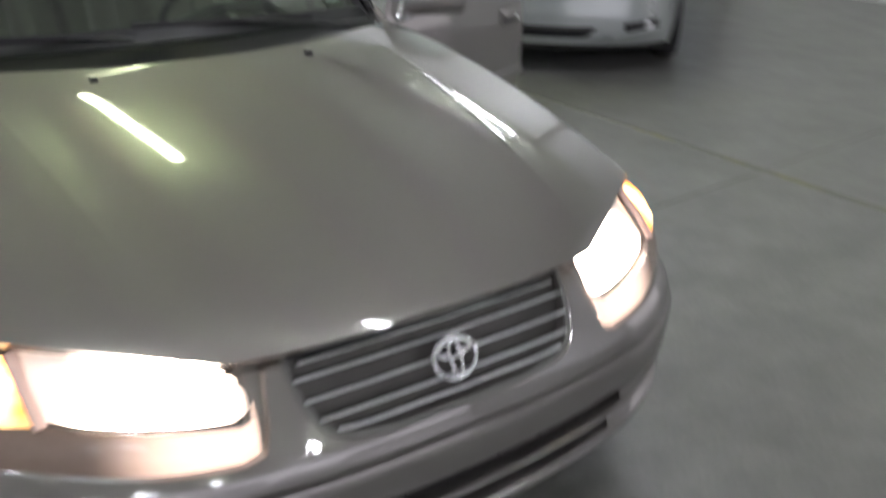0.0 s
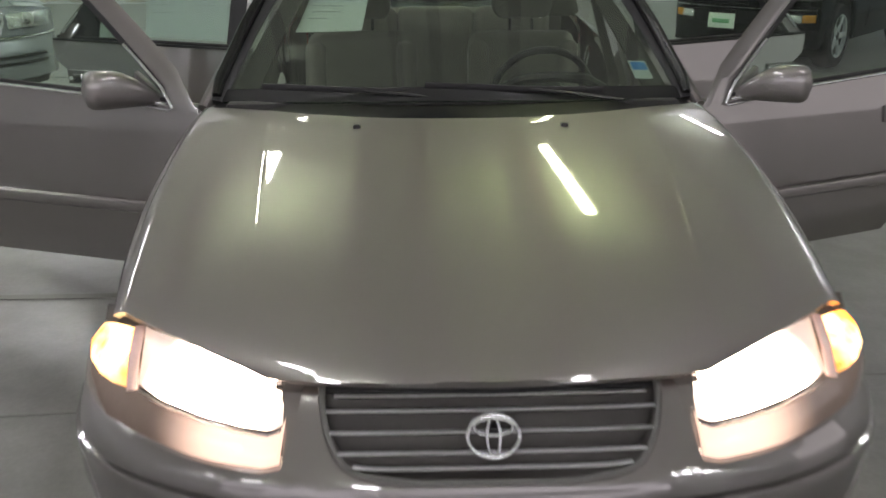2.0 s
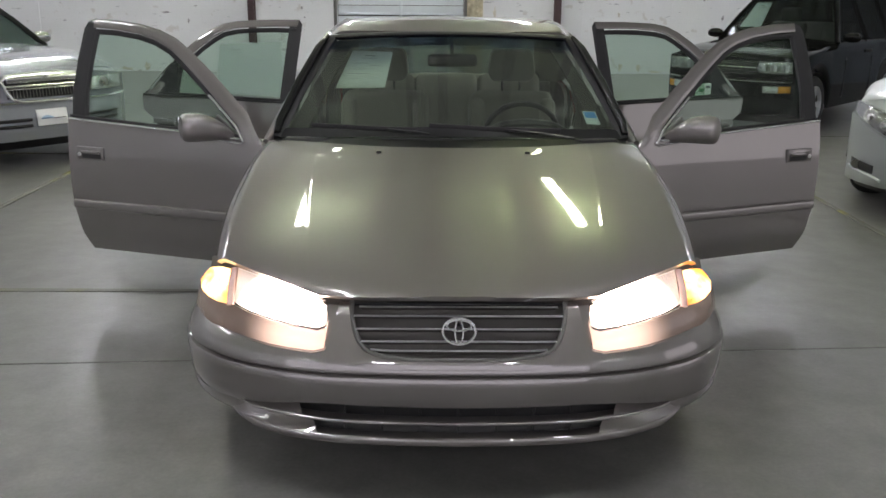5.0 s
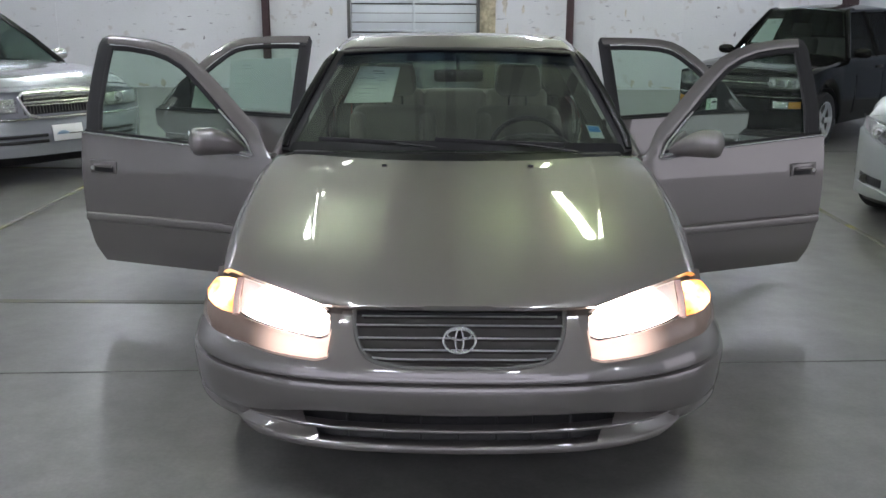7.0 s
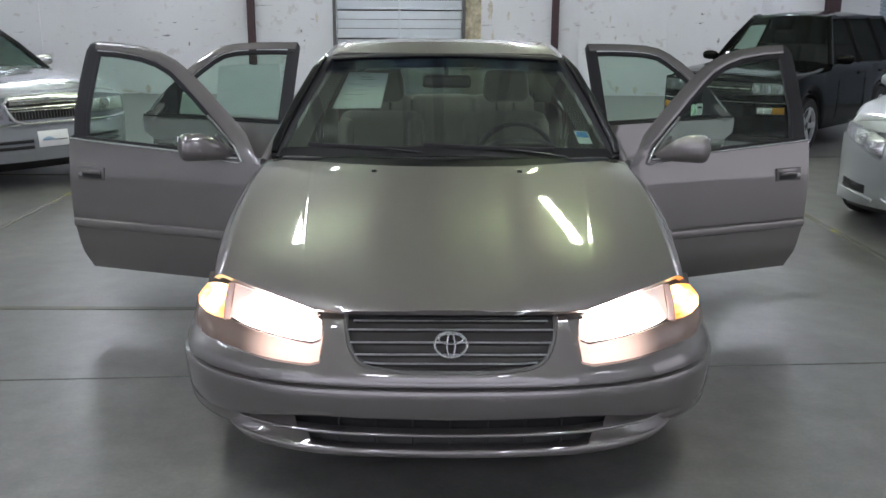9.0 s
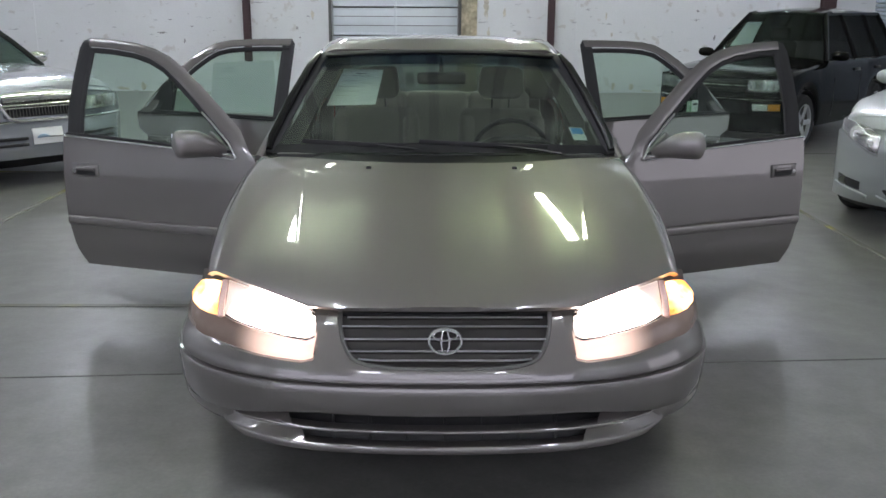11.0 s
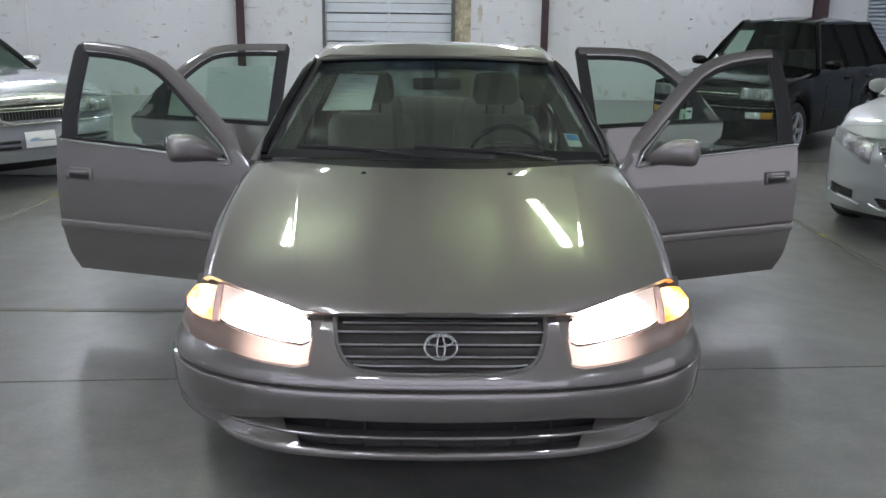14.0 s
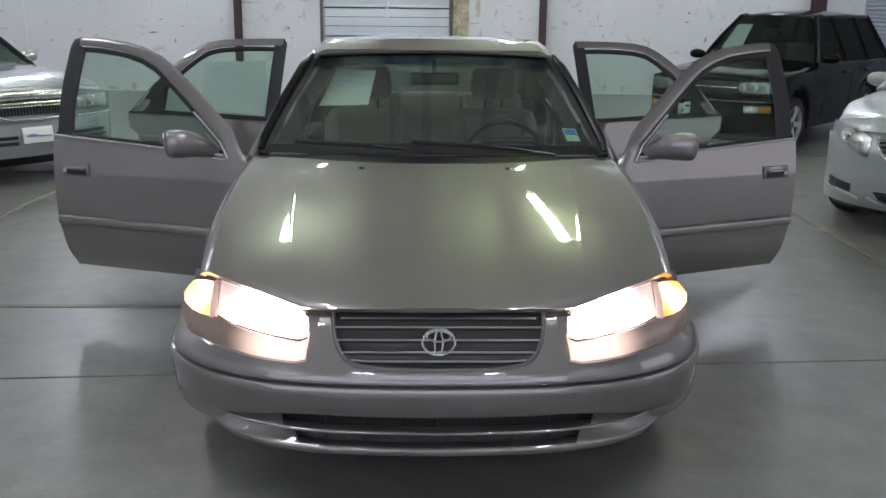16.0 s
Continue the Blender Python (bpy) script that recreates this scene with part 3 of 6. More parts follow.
FIXTURES = [f for f in FIXTURES if f not in ((-10.6, -0.7), (7.0, -0.7), (-10.6, 13.6))]
lamp0 = fluorescent_lamp(*FIXTURES[1], TUBE_LIT)
first = fluorescent_lamp(*FIXTURES[0], TUBE_GREEN)
first.matrix_basis = pose(FIXTURES[0][0] + 0.03, FIXTURES[0][1], TOP, 0, 0, 3.3)
side = [f for f in FIXTURES if f == (-2.05, 7.0)][0]
fluorescent_lamp(*side, TUBE_PALE)
for x, y in [f for f in FIXTURES[2:] if f != side]:
    copy_thing(lamp0, pose(5.9 if (x, y) == (7.0, 13.6) else x, 1.4 if (x, y) == (-6.3, -0.7) else y, TOP))

# ---- the beige sedan, nose towards the camera (-y), centre line x = 0 ----
sedan = thing("sedan", "beige metallic four-door sedan, all doors open, headlamps lit", "car")

PLAN_X = [0, 0.2, 0.4, 0.55, 0.68, 0.78, 0.852, 0.897, 0.912, 0.914]
PLAN_Y = [-0.07, -0.065, -0.045, -0.01, 0.055, 0.135, 0.235, 0.365, 0.5, 0.56]
PLAN_S = np.concatenate([[0], np.cumsum(np.hypot(np.diff(PLAN_X), np.diff(PLAN_Y)))])


def smooth_interp(x, xs, ys):
    """Piecewise cubic through the points (finite differences)."""
    i = int(np.clip(np.searchsorted(xs, x) - 1, 0, len(xs) - 2))
    h = xs[i + 1] - xs[i]
    t = min(max((x - xs[i]) / h, 0), 1)
    g = np.gradient(np.array(ys, float), np.array(xs, float))
    return float((2 * t**3 - 3 * t**2 + 1) * ys[i] + (t**3 - 2 * t**2 + t) * h * g[i] + (-2 * t**3 + 3 * t**2) * ys[i + 1] + (t**3 - t**2) * h * g[i + 1])


DENSE_S = np.linspace(0, PLAN_S[-1], 260)
DENSE_X = np.array([smooth_interp(a, PLAN_S, PLAN_X) for a in DENSE_S])
DENSE_Y = np.array([smooth_interp(a, PLAN_S, PLAN_Y) for a in DENSE_S])


def plan(s, inset=0.0):
    """A point of the nose's outline in plan: s from -1 to 1 round the nose; inset moves it inwards."""
    a = abs(s) * PLAN_S[-1]
    k = 0.03
    x, y = np.interp(a, DENSE_S, DENSE_X), np.interp(a, DENSE_S, DENSE_Y)
    x2, y2 = np.interp(min(a + k, PLAN_S[-1]), DENSE_S, DENSE_X), np.interp(min(a + k, PLAN_S[-1]), DENSE_S, DENSE_Y)
    x1, y1 = np.interp(max(a - k, -0), DENSE_S, DENSE_X), np.interp(max(a - k, 0), DENSE_S, DENSE_Y)
    if a < k:
        x1, y1 = -np.interp(k - a, DENSE_S, DENSE_X), np.interp(k - a, DENSE_S, DENSE_Y)
    d = math.hypot(x2 - x1, y2 - y1)
    nx, ny = -(y2 - y1) / d, (x2 - x1) / d
    x, y = x + nx * inset, y + ny * inset
    return (x if s >= 0 else -x), y


def plan_at(x, inset=0.0):
    a = np.interp(abs(x), DENSE_X, DENSE_S) / PLAN_S[-1]
    return plan(a if x >= 0 else -a, inset)


def sheet(profile, s0=-1.0, s1=1.0, n=72):
    """A skin round the nose: profile of (z, inset), z may be a function of s."""
    def fn(u, v):
        s = s0 + (s1 - s0) * u
        k = v * (len(profile) - 1)
        z, d = profile[round(k)]
        zz = z(s) if callable(z) else z
        dd = d(s, zz) if callable(d) else d
        dd += 0.26 * abs(s) ** 3 * max(0.0, (0.30 - zz) / 0.078) ** 1.3
        dd -= 0.027 * max(0.0, (abs(s) - 0.45) / 0.55) * lerp(zz, [0.2, 0.28, 0.5, 0.56, 0.6], [0.3, 1, 1, 0.5, 0])
        x, y = plan(s, dd)
        return (x, y, zz + 0.04 * abs(s) ** 4 * max(0.0, min(1.0, (0.40 - zz) / 0.17)))
    return grid(fn, n, len(profile) - 1)


def face_inset(z):
    """The nose leans back above the bumper's shoulder."""
    return lerp(z, [0.45, 0.48, 0.505, 0.565, 0.628], [0.0, 0.008, 0.026, 0.07, 0.116])


# hood
HOOD_Y = [0.03, 0.1, 0.2, 0.31, 0.6, 0.9, 1.186, 1.35, 1.6]
HOOD_Z = [0.654, 0.676, 0.706, 0.737, 0.809, 0.866, 0.906, 0.92, 0.928]
SEAM_Y, SEAM_X = [0.31, 0.5, 0.8, 1.1, 1.5], [0.785, 0.795, 0.812, 0.818, 0.826]
EDGE_X = [0, 0.2, 0.34, 0.43, 0.56, 0.70, 0.785]
EDGE_Y = [0.02, 0.038, 0.064, 0.092, 0.165, 0.25, 0.315]
EDGE_Z = [0.646, 0.641, 0.632, 0.624, 0.652, 0.678, 0.688]


def hood_z(x, y):
    s = abs(x)
    z = smooth_interp(y, HOOD_Y, HOOD_Z) - 0.008 * (s / 0.45) ** 2
    crease = lerp(y, [0.1, 0.42, 0.85, 1.1, 1.5], [0.46, 0.504, 0.547, 0.568, 0.597])
    w = s - crease
    z -= 0.026 * max(0, w) ** 1.5 / 0.4 ** 1.5
    z += 0.0006 * math.exp(-(w / 0.008) ** 2) * lerp(y, [0.15, 0.45, 1.4], [0, 1, 1])
    z -= 0.05 * (s / 0.45) ** 2 * math.exp(-max(y, 0) / 0.10)
    return z


def hood_rear(x):
    return 1.195 + 0.30 * (abs(x) / 0.82) ** 2.2


def hood_point(u, v):
    s = abs(2 * u - 1)
    side = 1 if u >= 0.5 else -1
    xf, xr = s * 0.785, s * 0.826
    yf, yr = lerp(xf, EDGE_X, EDGE_Y), hood_rear(xr)
    w = v ** 1.9
    y = yf + (yr - yf) * w
    x = s * lerp(y, SEAM_Y, SEAM_X)
    if y < SEAM_Y[0]:
        x = s * 0.785
    z = hood_z(x, y)
    drop = 0.4 * max(0.0, hood_z(xf, yf) - lerp(xf, EDGE_X, EDGE_Z))
    z -= drop * math.exp(-(y - yf) / 0.013)
    z -= 0.012 * max(0, (s - 0.97) / 0.03) ** 2
    return (side * x, y, z)


part("hood", thick(grid(hood_point, 440, 72), -0.018), PAINT, sedan)
for sx in (-1, 1):
    nz = part("washer_nozzle", box((sx * 0.306, 1.130, hood_z(0.306, 1.130) + 0.014), (0.023, 0.023, 0.028), 0.006), COWL_BLACK, sedan, "small black washer nozzle")

# grille: dark opening, chrome slats and an oval badge
part("grille_backing", sheet([(0.648, 0.15), (0.47, 0.05)], -0.34, 0.34, 24), GRILLE_GREY, sedan, "black grille backing")


def grille_half(z):
    return lerp(z, [0.487, 0.492, 0.50, 0.511, 0.533, 0.56, 0.585, 0.61, 0.64], [0.15, 0.22, 0.262, 0.289, 0.311, 0.327, 0.338, 0.344, 0.346])


def slat_pts(z, h, lift, inset):
    pts = []
    for i in range(29):
        x = -h + 2 * h * i / 28
        zz = z - 0.004 * (x / 0.34) ** 2 + lift * max(0.0, (abs(x) - 0.2) / 0.1) ** 2
        px_, py_ = plan_at(x, face_inset(zz) + inset)
        pts.append((px_, py_, zz))
    return pts


# each slat is a deep grey blade with a bright rounded front edge
for z, h, lift in ((0.624, 0.318, 0.0), (0.600, 0.333, 0.0), (0.5665, 0.322, 0.0), (0.535, 0.304, 0.0), (0.5115, 0.272, 0.007)):
    slat_ = part("grille_slat", tube(slat_pts(z, h, lift, 0.004), 0.005, 0.0030, 8), SLAT_METAL, sedan, "slim chrome grille slat")
    top_, low_ = slat_pts(z, h - 0.004, lift, 0.008), slat_pts(z - 0.013, h - 0.006, lift, 0.026)
    part("blade", thick(grid(lambda u, v, a=top_, b=low_: tuple(Vector(a[round(u * 28)]).lerp(Vector(b[round(u * 28)]), v)), 28, 2), 0.002), GRILLE_GREY, slat_, "dark grey blade behind the bright edge")
frame_pts = []
for i in range(19):
    z = 0.636 - (0.636 - 0.4885) * i / 18
    frame_pts.append((-grille_half(z), z))
for i in range(1, 16):
    frame_pts.append((-0.17 + 0.34 * i / 16, 0.4872))
frame_pts += [(-x, z) for x, z in frame_pts[18::-1]]
part("grille_frame", tube([(*plan_at(x, face_inset(z) + 0.006), z) for x, z in frame_pts], 0.0075, 0.006, 8, up=(0, -1, 0.001)), GREY_PLASTIC, sedan, "dark grey grille surround")
part("grille_top_strip", tube([(x, lerp(abs(x), EDGE_X, EDGE_Y) + 0.022, lerp(abs(x), EDGE_X, EDGE_Z) - 0.012) for x in np.linspace(-0.425, 0.425, 41)], 0.008, 0.006, 8), BLACK_TRIM, sedan, "black sealing strip under the hood lip")
badge = part("badge", tube([(0.050 * math.cos(a), -0.010 + 0.020 * math.sin(a), 0.566 + 0.0345 * math.sin(a)) for a in np.linspace(0, 2 * math.pi, 41)], 0.0045, 0.006, 8, up=(0, -1, 0.001)), BADGE_METAL, sedan, "oval chrome badge ring")
part("badge_upright", tube([(0.0125 * math.cos(a), -0.012 + 0.018 * math.sin(a), 0.566 + 0.032 * math.sin(a)) for a in np.linspace(0, 2 * math.pi, 31)], 0.0034, 0.005, 8, up=(0, -1, 0.001)), BADGE_METAL, badge)
part("badge_bar", tube([(0.037 * math.cos(a), -0.004 + 0.008 * math.sin(a), 0.582 + 0.014 * math.sin(a)) for a in np.linspace(0, 2 * math.pi, 31)], 0.0034, 0.005, 8, up=(0, -1, 0.001)), BADGE_METAL, badge)
part("badge_mount", lathe([(0.012, 0.02), (0.012, 0.0)], 12, "y", (0, 0, 0.566)), BLACK_PLASTIC, badge)

# bumper cover: upper skin with notches for grille and lamps, a moulded groove, the lower mouth with a bar


def upper_z(s):
    x = abs(plan(s)[0])
    grille = lerp(x, [0.0, 0.15, 0.225, 0.268, 0.295, 0.317, 0.333, 0.344, 0.352], [0.483, 0.484, 0.488, 0.497, 0.509, 0.531, 0.558, 0.584, 0.625])
    lamp = lerp(x, [0.385, 0.398, 0.41, 0.45, 0.60, 0.75, 0.83, 0.886], [0.617, 0.54, 0.505, 0.496, 0.502, 0.515, 0.527, 0.55])
    return grille if x < 0.352 else lamp if x > 0.385 else 0.622


def blend(z0, k):
    return lambda s: z0 + (upper_z(s) - z0) * k


def low_edge(s):
    return lerp(abs(plan(s)[0]), [0.0, 0.40, 0.50, 0.69, 0.76], [0.337, 0.341, 0.335, 0.305, 0.300])


on_lean = lambda s, z: face_inset(z)
SKIN = [(upper_z, lambda s, z: face_inset(z) + 0.06), (upper_z, lambda s, z: face_inset(z) + 0.006), (blend(0.455, 0.96), on_lean), (blend(0.455, 0.8), on_lean), (blend(0.455, 0.6), on_lean), (blend(0.455, 0.4), on_lean), (blend(0.455, 0.2), on_lean), (0.455, 0.0), (0.449, 0.0), (0.445, 0.003), (0.442, 0.011), (0.436, 0.012), (0.432, -0.006), (0.425, -0.009), (0.408, -0.009),
        (lambda s: low_edge(s) + 0.034, -0.005), (lambda s: low_edge(s) + 0.012, 0.0), (lambda s: low_edge(s) + 0.004, 0.004), (low_edge, 0.02)]
part("bumper", thick(sheet(SKIN, n=400), -0.004), PAINT, sedan, "beige moulded front bumper cover")
part("bumper_mouth", sheet([(0.352, 0.03), (0.345, 0.055), (0.225, 0.06), (0.216, 0.03)], -0.5, 0.5, 60), BLACK_PLASTIC, sedan, "black lower bumper intake")
for k in range(7):
    x, y = plan_at(-0.36 + 0.12 * k, 0.047)
    part("intake_rib", box((x, y, 0.279), (0.008, 0.012, 0.11), 0.002), BLACK_TRIM, sedan)
BAR_X, BAR_Z = [0.0, 0.39, 0.484, 0.60, 0.69], [0.2865, 0.289, 0.293, 0.300, 0.307]
LIP_X, LIP_Z = [0.0, 0.395, 0.50, 0.583, 0.661, 0.72], [0.2315, 0.2345, 0.239, 0.245, 0.256, 0.268]


def side_swell(x):
    """The corners of the bumper stand a little wider than its plan."""
    return -0.027 * max(0.0, (np.interp(abs(x), DENSE_X, DENSE_S) / PLAN_S[-1] - 0.45) / 0.55)


for sx in (-1, 1):
    def corner_skin(u, v, sx=sx):
        x_ = lerp(u, [0, 1], [0.655, 0.9125])
        zt = low_edge(np.interp(x_, DENSE_X, DENSE_S) / PLAN_S[-1]) + 0.006
        zl = lerp(x_, [0.655, 0.72, 0.85, 0.9125], [0.262, 0.25, 0.25, 0.262])
        z_ = zt + (zl - zt) * v
        px_, py_ = plan_at(x_, side_swell(x_) + 0.03 * v ** 3 + lerp(x_, [0.655, 0.70], [0.02, 0.0]))
        return (sx * px_, py_, z_)
    part("bumper_corner", grid(corner_skin, 40, 12), PAINT, sedan)

    def wing(u, v, upper, sx=sx):
        """A painted scoop that leans out from the dark opening to the edge below it; it ends in a point."""
        start = (0.482 + 0.034 * v) if upper else (0.438 + 0.034 * v)
        x_ = start + ((0.70 if upper else 0.715) - start) * u
        zb = lerp(x_, BAR_X, BAR_Z) + 0.003 if upper else lerp(x_, LIP_X, LIP_Z) + 0.003
        zt = low_edge(np.interp(x_, DENSE_X, DENSE_S) / PLAN_S[-1]) + 0.002 if upper else lerp(x_, BAR_X, BAR_Z) - 0.006
        fade = max(0.0, 1 - u) ** 0.8
        d_ = 0.002 + side_swell(x_) + 0.042 * fade * v ** 0.8
        px_, py_ = plan_at(x_, d_)
        return (sx * px_, py_, zb + (max(zt, zb + 0.001) - zb) * v)
    for upper in (True, False):
        part("bumper_wing", thick(grid(lambda u, v, k=upper, f=wing: f(u, v, k), 30, 8), 0.003), PAINT, sedan, "painted scoop beside the bumper intake")


def rail(xs, zs, reach, tall, deep):
    """A rounded painted edge across the bumper that follows a height line and sinks in at its ends."""
    rows = [(0.0, 0.045), (0.0, 0.008), (-0.1, 0.003), (-0.3, 0.0), (-0.7, 0.001), (-0.9, 0.004), (-1.0, 0.010), (-1.0, 0.045)]

    def fn(u, v):
        x_ = reach * (2 * u - 1)
        k, d_ = rows[round(v * (len(rows) - 1))]
        end = max(0.0, abs(x_) / reach - 0.9) / 0.1
        px_, py_ = plan_at(x_, min(d_ + deep + 0.012 * end ** 2, 0.05) + side_swell(x_))
        return (px_, py_, lerp(abs(x_), xs, zs) + 0.004 + k * tall * (1 - 0.5 * end))
    return grid(fn, 120, len(rows) - 1)


part("bumper_bar", rail(BAR_X, BAR_Z, 0.70, 0.013, -0.004), PAINT, sedan, "slim moulded bar across the bumper intake")
part("bumper_lip", rail(LIP_X, LIP_Z, 0.72, 0.03, -0.003), PAINT, sedan, "lower bumper lip")
part("bumper_valance", sheet([(0.235, 0.03), (0.20, 0.06), (0.17, 0.12), (0.165, 0.22)], -0.9, 0.9, 60), BLACK_PLASTIC, sedan, "black underside valance")
part("splash_tray", box((0, 0.78, 0.185), (1.2, 1.36, 0.02), 0.006), BLACK_PLASTIC, sedan, "black splash tray under the engine")

# headlamps, amber corner lamps and the panels below them
TOP_P = [(0.403, 0.046, 0.586), (0.412, 0.070, 0.606), (0.435, 0.098, 0.6185), (0.5, 0.13, 0.634), (0.58, 0.178, 0.652), (0.66, 0.23, 0.668), (0.725, 0.272, 0.677)]
BOT_P = [(0.401, 0.040, 0.580), (0.409, 0.018, 0.563), (0.435, 0.014, 0.555), (0.5, 0.026, 0.563), (0.58, 0.055, 0.573), (0.66, 0.098, 0.583), (0.72, 0.15, 0.592)]
CTOP = [(0.748, 0.282, 0.671), (0.77, 0.295, 0.672), (0.79, 0.309, 0.670), (0.812, 0.327, 0.665), (0.832, 0.345, 0.656)]
CBOT = [(0.736, 0.164, 0.590), (0.776, 0.190, 0.5905), (0.813, 0.226, 0.595), (0.848, 0.281, 0.604), (0.866, 0.345, 0.616)]


def ribbon(top, bot, bulge, sx):
    def fn(u, v):
        k = u * (len(top) - 1)
        i = min(int(k), len(top) - 2)
        f = k - i
        a = Vector(top[i]).lerp(Vector(top[i + 1]), f)
        b = Vector(bot[i]).lerp(Vector(bot[i + 1]), f)
        p = a.lerp(b, v)
        e = math.sin(math.pi * v) ** 0.7 * math.sin(math.pi * min(max(u, 0.0), 1.0)) ** 0.4
        p += Vector((0.35, -0.85, 0.4)) * bulge * e
        return (p.x * sx, p.y, p.z)
    return grid(fn, 20, 10)


for sx in (-1, 1):
    lamp = part("headlamp", thick(ribbon(TOP_P, BOT_P, 0.016, sx), 0.003), LENS, sedan, "clear headlamp lens, lamp lit")
    lamp.visible_shadow = False
    back = [tuple(Vector(p) + Vector((0, 0.028, 0))) for p in TOP_P], [tuple(Vector(p) + Vector((0, 0.028, 0))) for p in BOT_P]
    part("reflector", ribbon(back[0], back[1], 0.012, sx), LAMP_LIT, lamp, "bright lit reflector")
    shut = [tuple(Vector(p) + Vector((0, 0.05, 0.004))) for p in TOP_P], [tuple(Vector(p) + Vector((0, 0.05, -0.004))) for p in BOT_P]
    part("lamp_housing", thick(ribbon(shut[0], shut[1], -0.03, sx), 0.006), BLACK_PLASTIC, lamp, "black lamp housing")
    corner = part("corner_lamp", thick(ribbon(CTOP, CBOT, 0.014, sx), 0.004), AMBER_LIT, sedan, "lit amber corner lamp")
    part("lamp_cap", thick(grid(lambda u, v, sx=sx: (sx * (0.742 + 0.086 * u), 0.284 + 0.058 * u + 0.03 * v, lerp(u, [0, 0.5, 1], [0.673, 0.673, 0.663]) + 0.027 * v), 8, 3), 0.003), FILLER, sedan, "matte strip above the corner lamp")
    for k in range(4):
        f = (k + 0.5) / 4
        t0, t1 = Vector(CTOP[0]).lerp(Vector(CBOT[0]), f), Vector(CTOP[4]).lerp(Vector(CBOT[4]), f)
        mid = Vector(CTOP[2]).lerp(Vector(CBOT[2]), f)
        part("rib", tube([((p.x + 0.002) * sx, p.y - 0.007, p.z + 0.002) for p in (t0.lerp(mid, 0.2), mid, t1.lerp(mid, 0.3))], 0.003, n=6), AMBER_LIT, corner)

    def filler(u, v, sx=sx):
        k = u * 10
        low = BOT_P + CBOT[1:]
        i = min(int(k), 9)
        f = k - i
        a = Vector(low[i]).lerp(Vector(low[i + 1]), f)
        zz = upper_z(np.interp(a.x + 0.008, PLAN_X, PLAN_S) / PLAN_S[-1])
        x, y = plan_at(a.x + 0.008, face_inset(zz) + 0.008)
        b = Vector((a.x + 0.012, y, zz - 0.004))
        p = a.lerp(b, v)
        return (p.x * sx, p.y + 0.006 - 0.01 * math.sin(math.pi * v), p.z)
    part("lower_lens", thick(grid(filler, 40, 8), 0.003), LAMP_SPILL, sedan, "smoky clear lower lamp lens, headlamp spill put in as emission")
    part("lamp_bezel", tube([(x * sx, y + 0.012, z - 0.003) for x, y, z in (*BOT_P[1:], *CBOT)], 0.003, n=6), GREY_PLASTIC, sedan, "dark lamp bezel")
    part("lamp_divider", tube([(0.733 * sx, 0.278, 0.676), (0.733 * sx, 0.213, 0.636), (0.726 * sx, 0.153, 0.590)], 0.012, 0.005, n=8), LAMP_STRIP, sedan, "pinkish strip between headlamp and corner lamp")
for sx in (-1, 1):
    part("lamp_surround", thick(grid(lambda u, v, sx=sx: (sx * (0.345 + 0.062 * u), plan_at(0.345 + 0.062 * u, face_inset(0.50 + 0.12 * v) + 0.016)[1], 0.50 + 0.12 * v), 8, 10), 0.003), PAINT, sedan, "beige surround beside the headlamp")
bm = box((0, 0.2, 0.55), (0.74, 0.06, 0.14))
part("radiator_support", bm, BLACK_PLASTIC, sedan, "black radiator support")

# front fenders with round wheel arches
WHEEL_F, WHEEL_R, WHEEL_Z = 0.93, 3.60, 0.31
FEND = [(0, 0), (0.012, -0.003), (0.028, -0.012), (0.044, -0.032), (0.056, -0.065), (0.064, -0.11), (0.069, -0.17)]


def side_bottom(y, low=0.2):
    z = low
    for wy in (WHEEL_F, WHEEL_R):
        d = abs(y - wy)
        if d < 0.365:
            z = max(z, WHEEL_Z + math.sqrt(0.365**2 - d * d))
    return z


def fender(sx):
    def fn(u, v):
        y = 0.335 + (1.60 - 0.335) * u
        x0 = lerp(y, SEAM_Y, SEAM_X) + 0.003
        z0 = hood_z(x0, min(y, 1.5)) - 0.004
        k = v * (len(FEND) + 5)
        wide = lerp(y, [0.335, 0.5, 0.7, 1.0, 1.6], [0.55, 0.85, 1, 1.05, 1.0])
        if k <= len(FEND) - 1:
            i = min(int(k), len(FEND) - 2)
            f = k - i
            dx = FEND[i][0] + (FEND[i + 1][0] - FEND[i][0]) * f
            dz = FEND[i][1] + (FEND[i + 1][1] - FEND[i][1]) * f
            return (sx * (x0 + dx * wide), y, z0 + dz)
        f = (k - len(FEND) + 1) / 6
        zt = z0 + FEND[-1][1]
        zb = min(side_bottom(y) if y > 0.55 else 0.56 if y > 0.5 else 0.60, zt - 0.005)
        z = zt + (zb - zt) * f
        bulge = 0.012 * math.exp(-((math.hypot(y - WHEEL_F, z - WHEEL_Z) - 0.37) / 0.05) ** 2)
        return (sx * (x0 + FEND[-1][0] * wide + bulge - 0.02 * max(0, 0.45 - z)), y, z)
    return grid(fn, 60, 18)


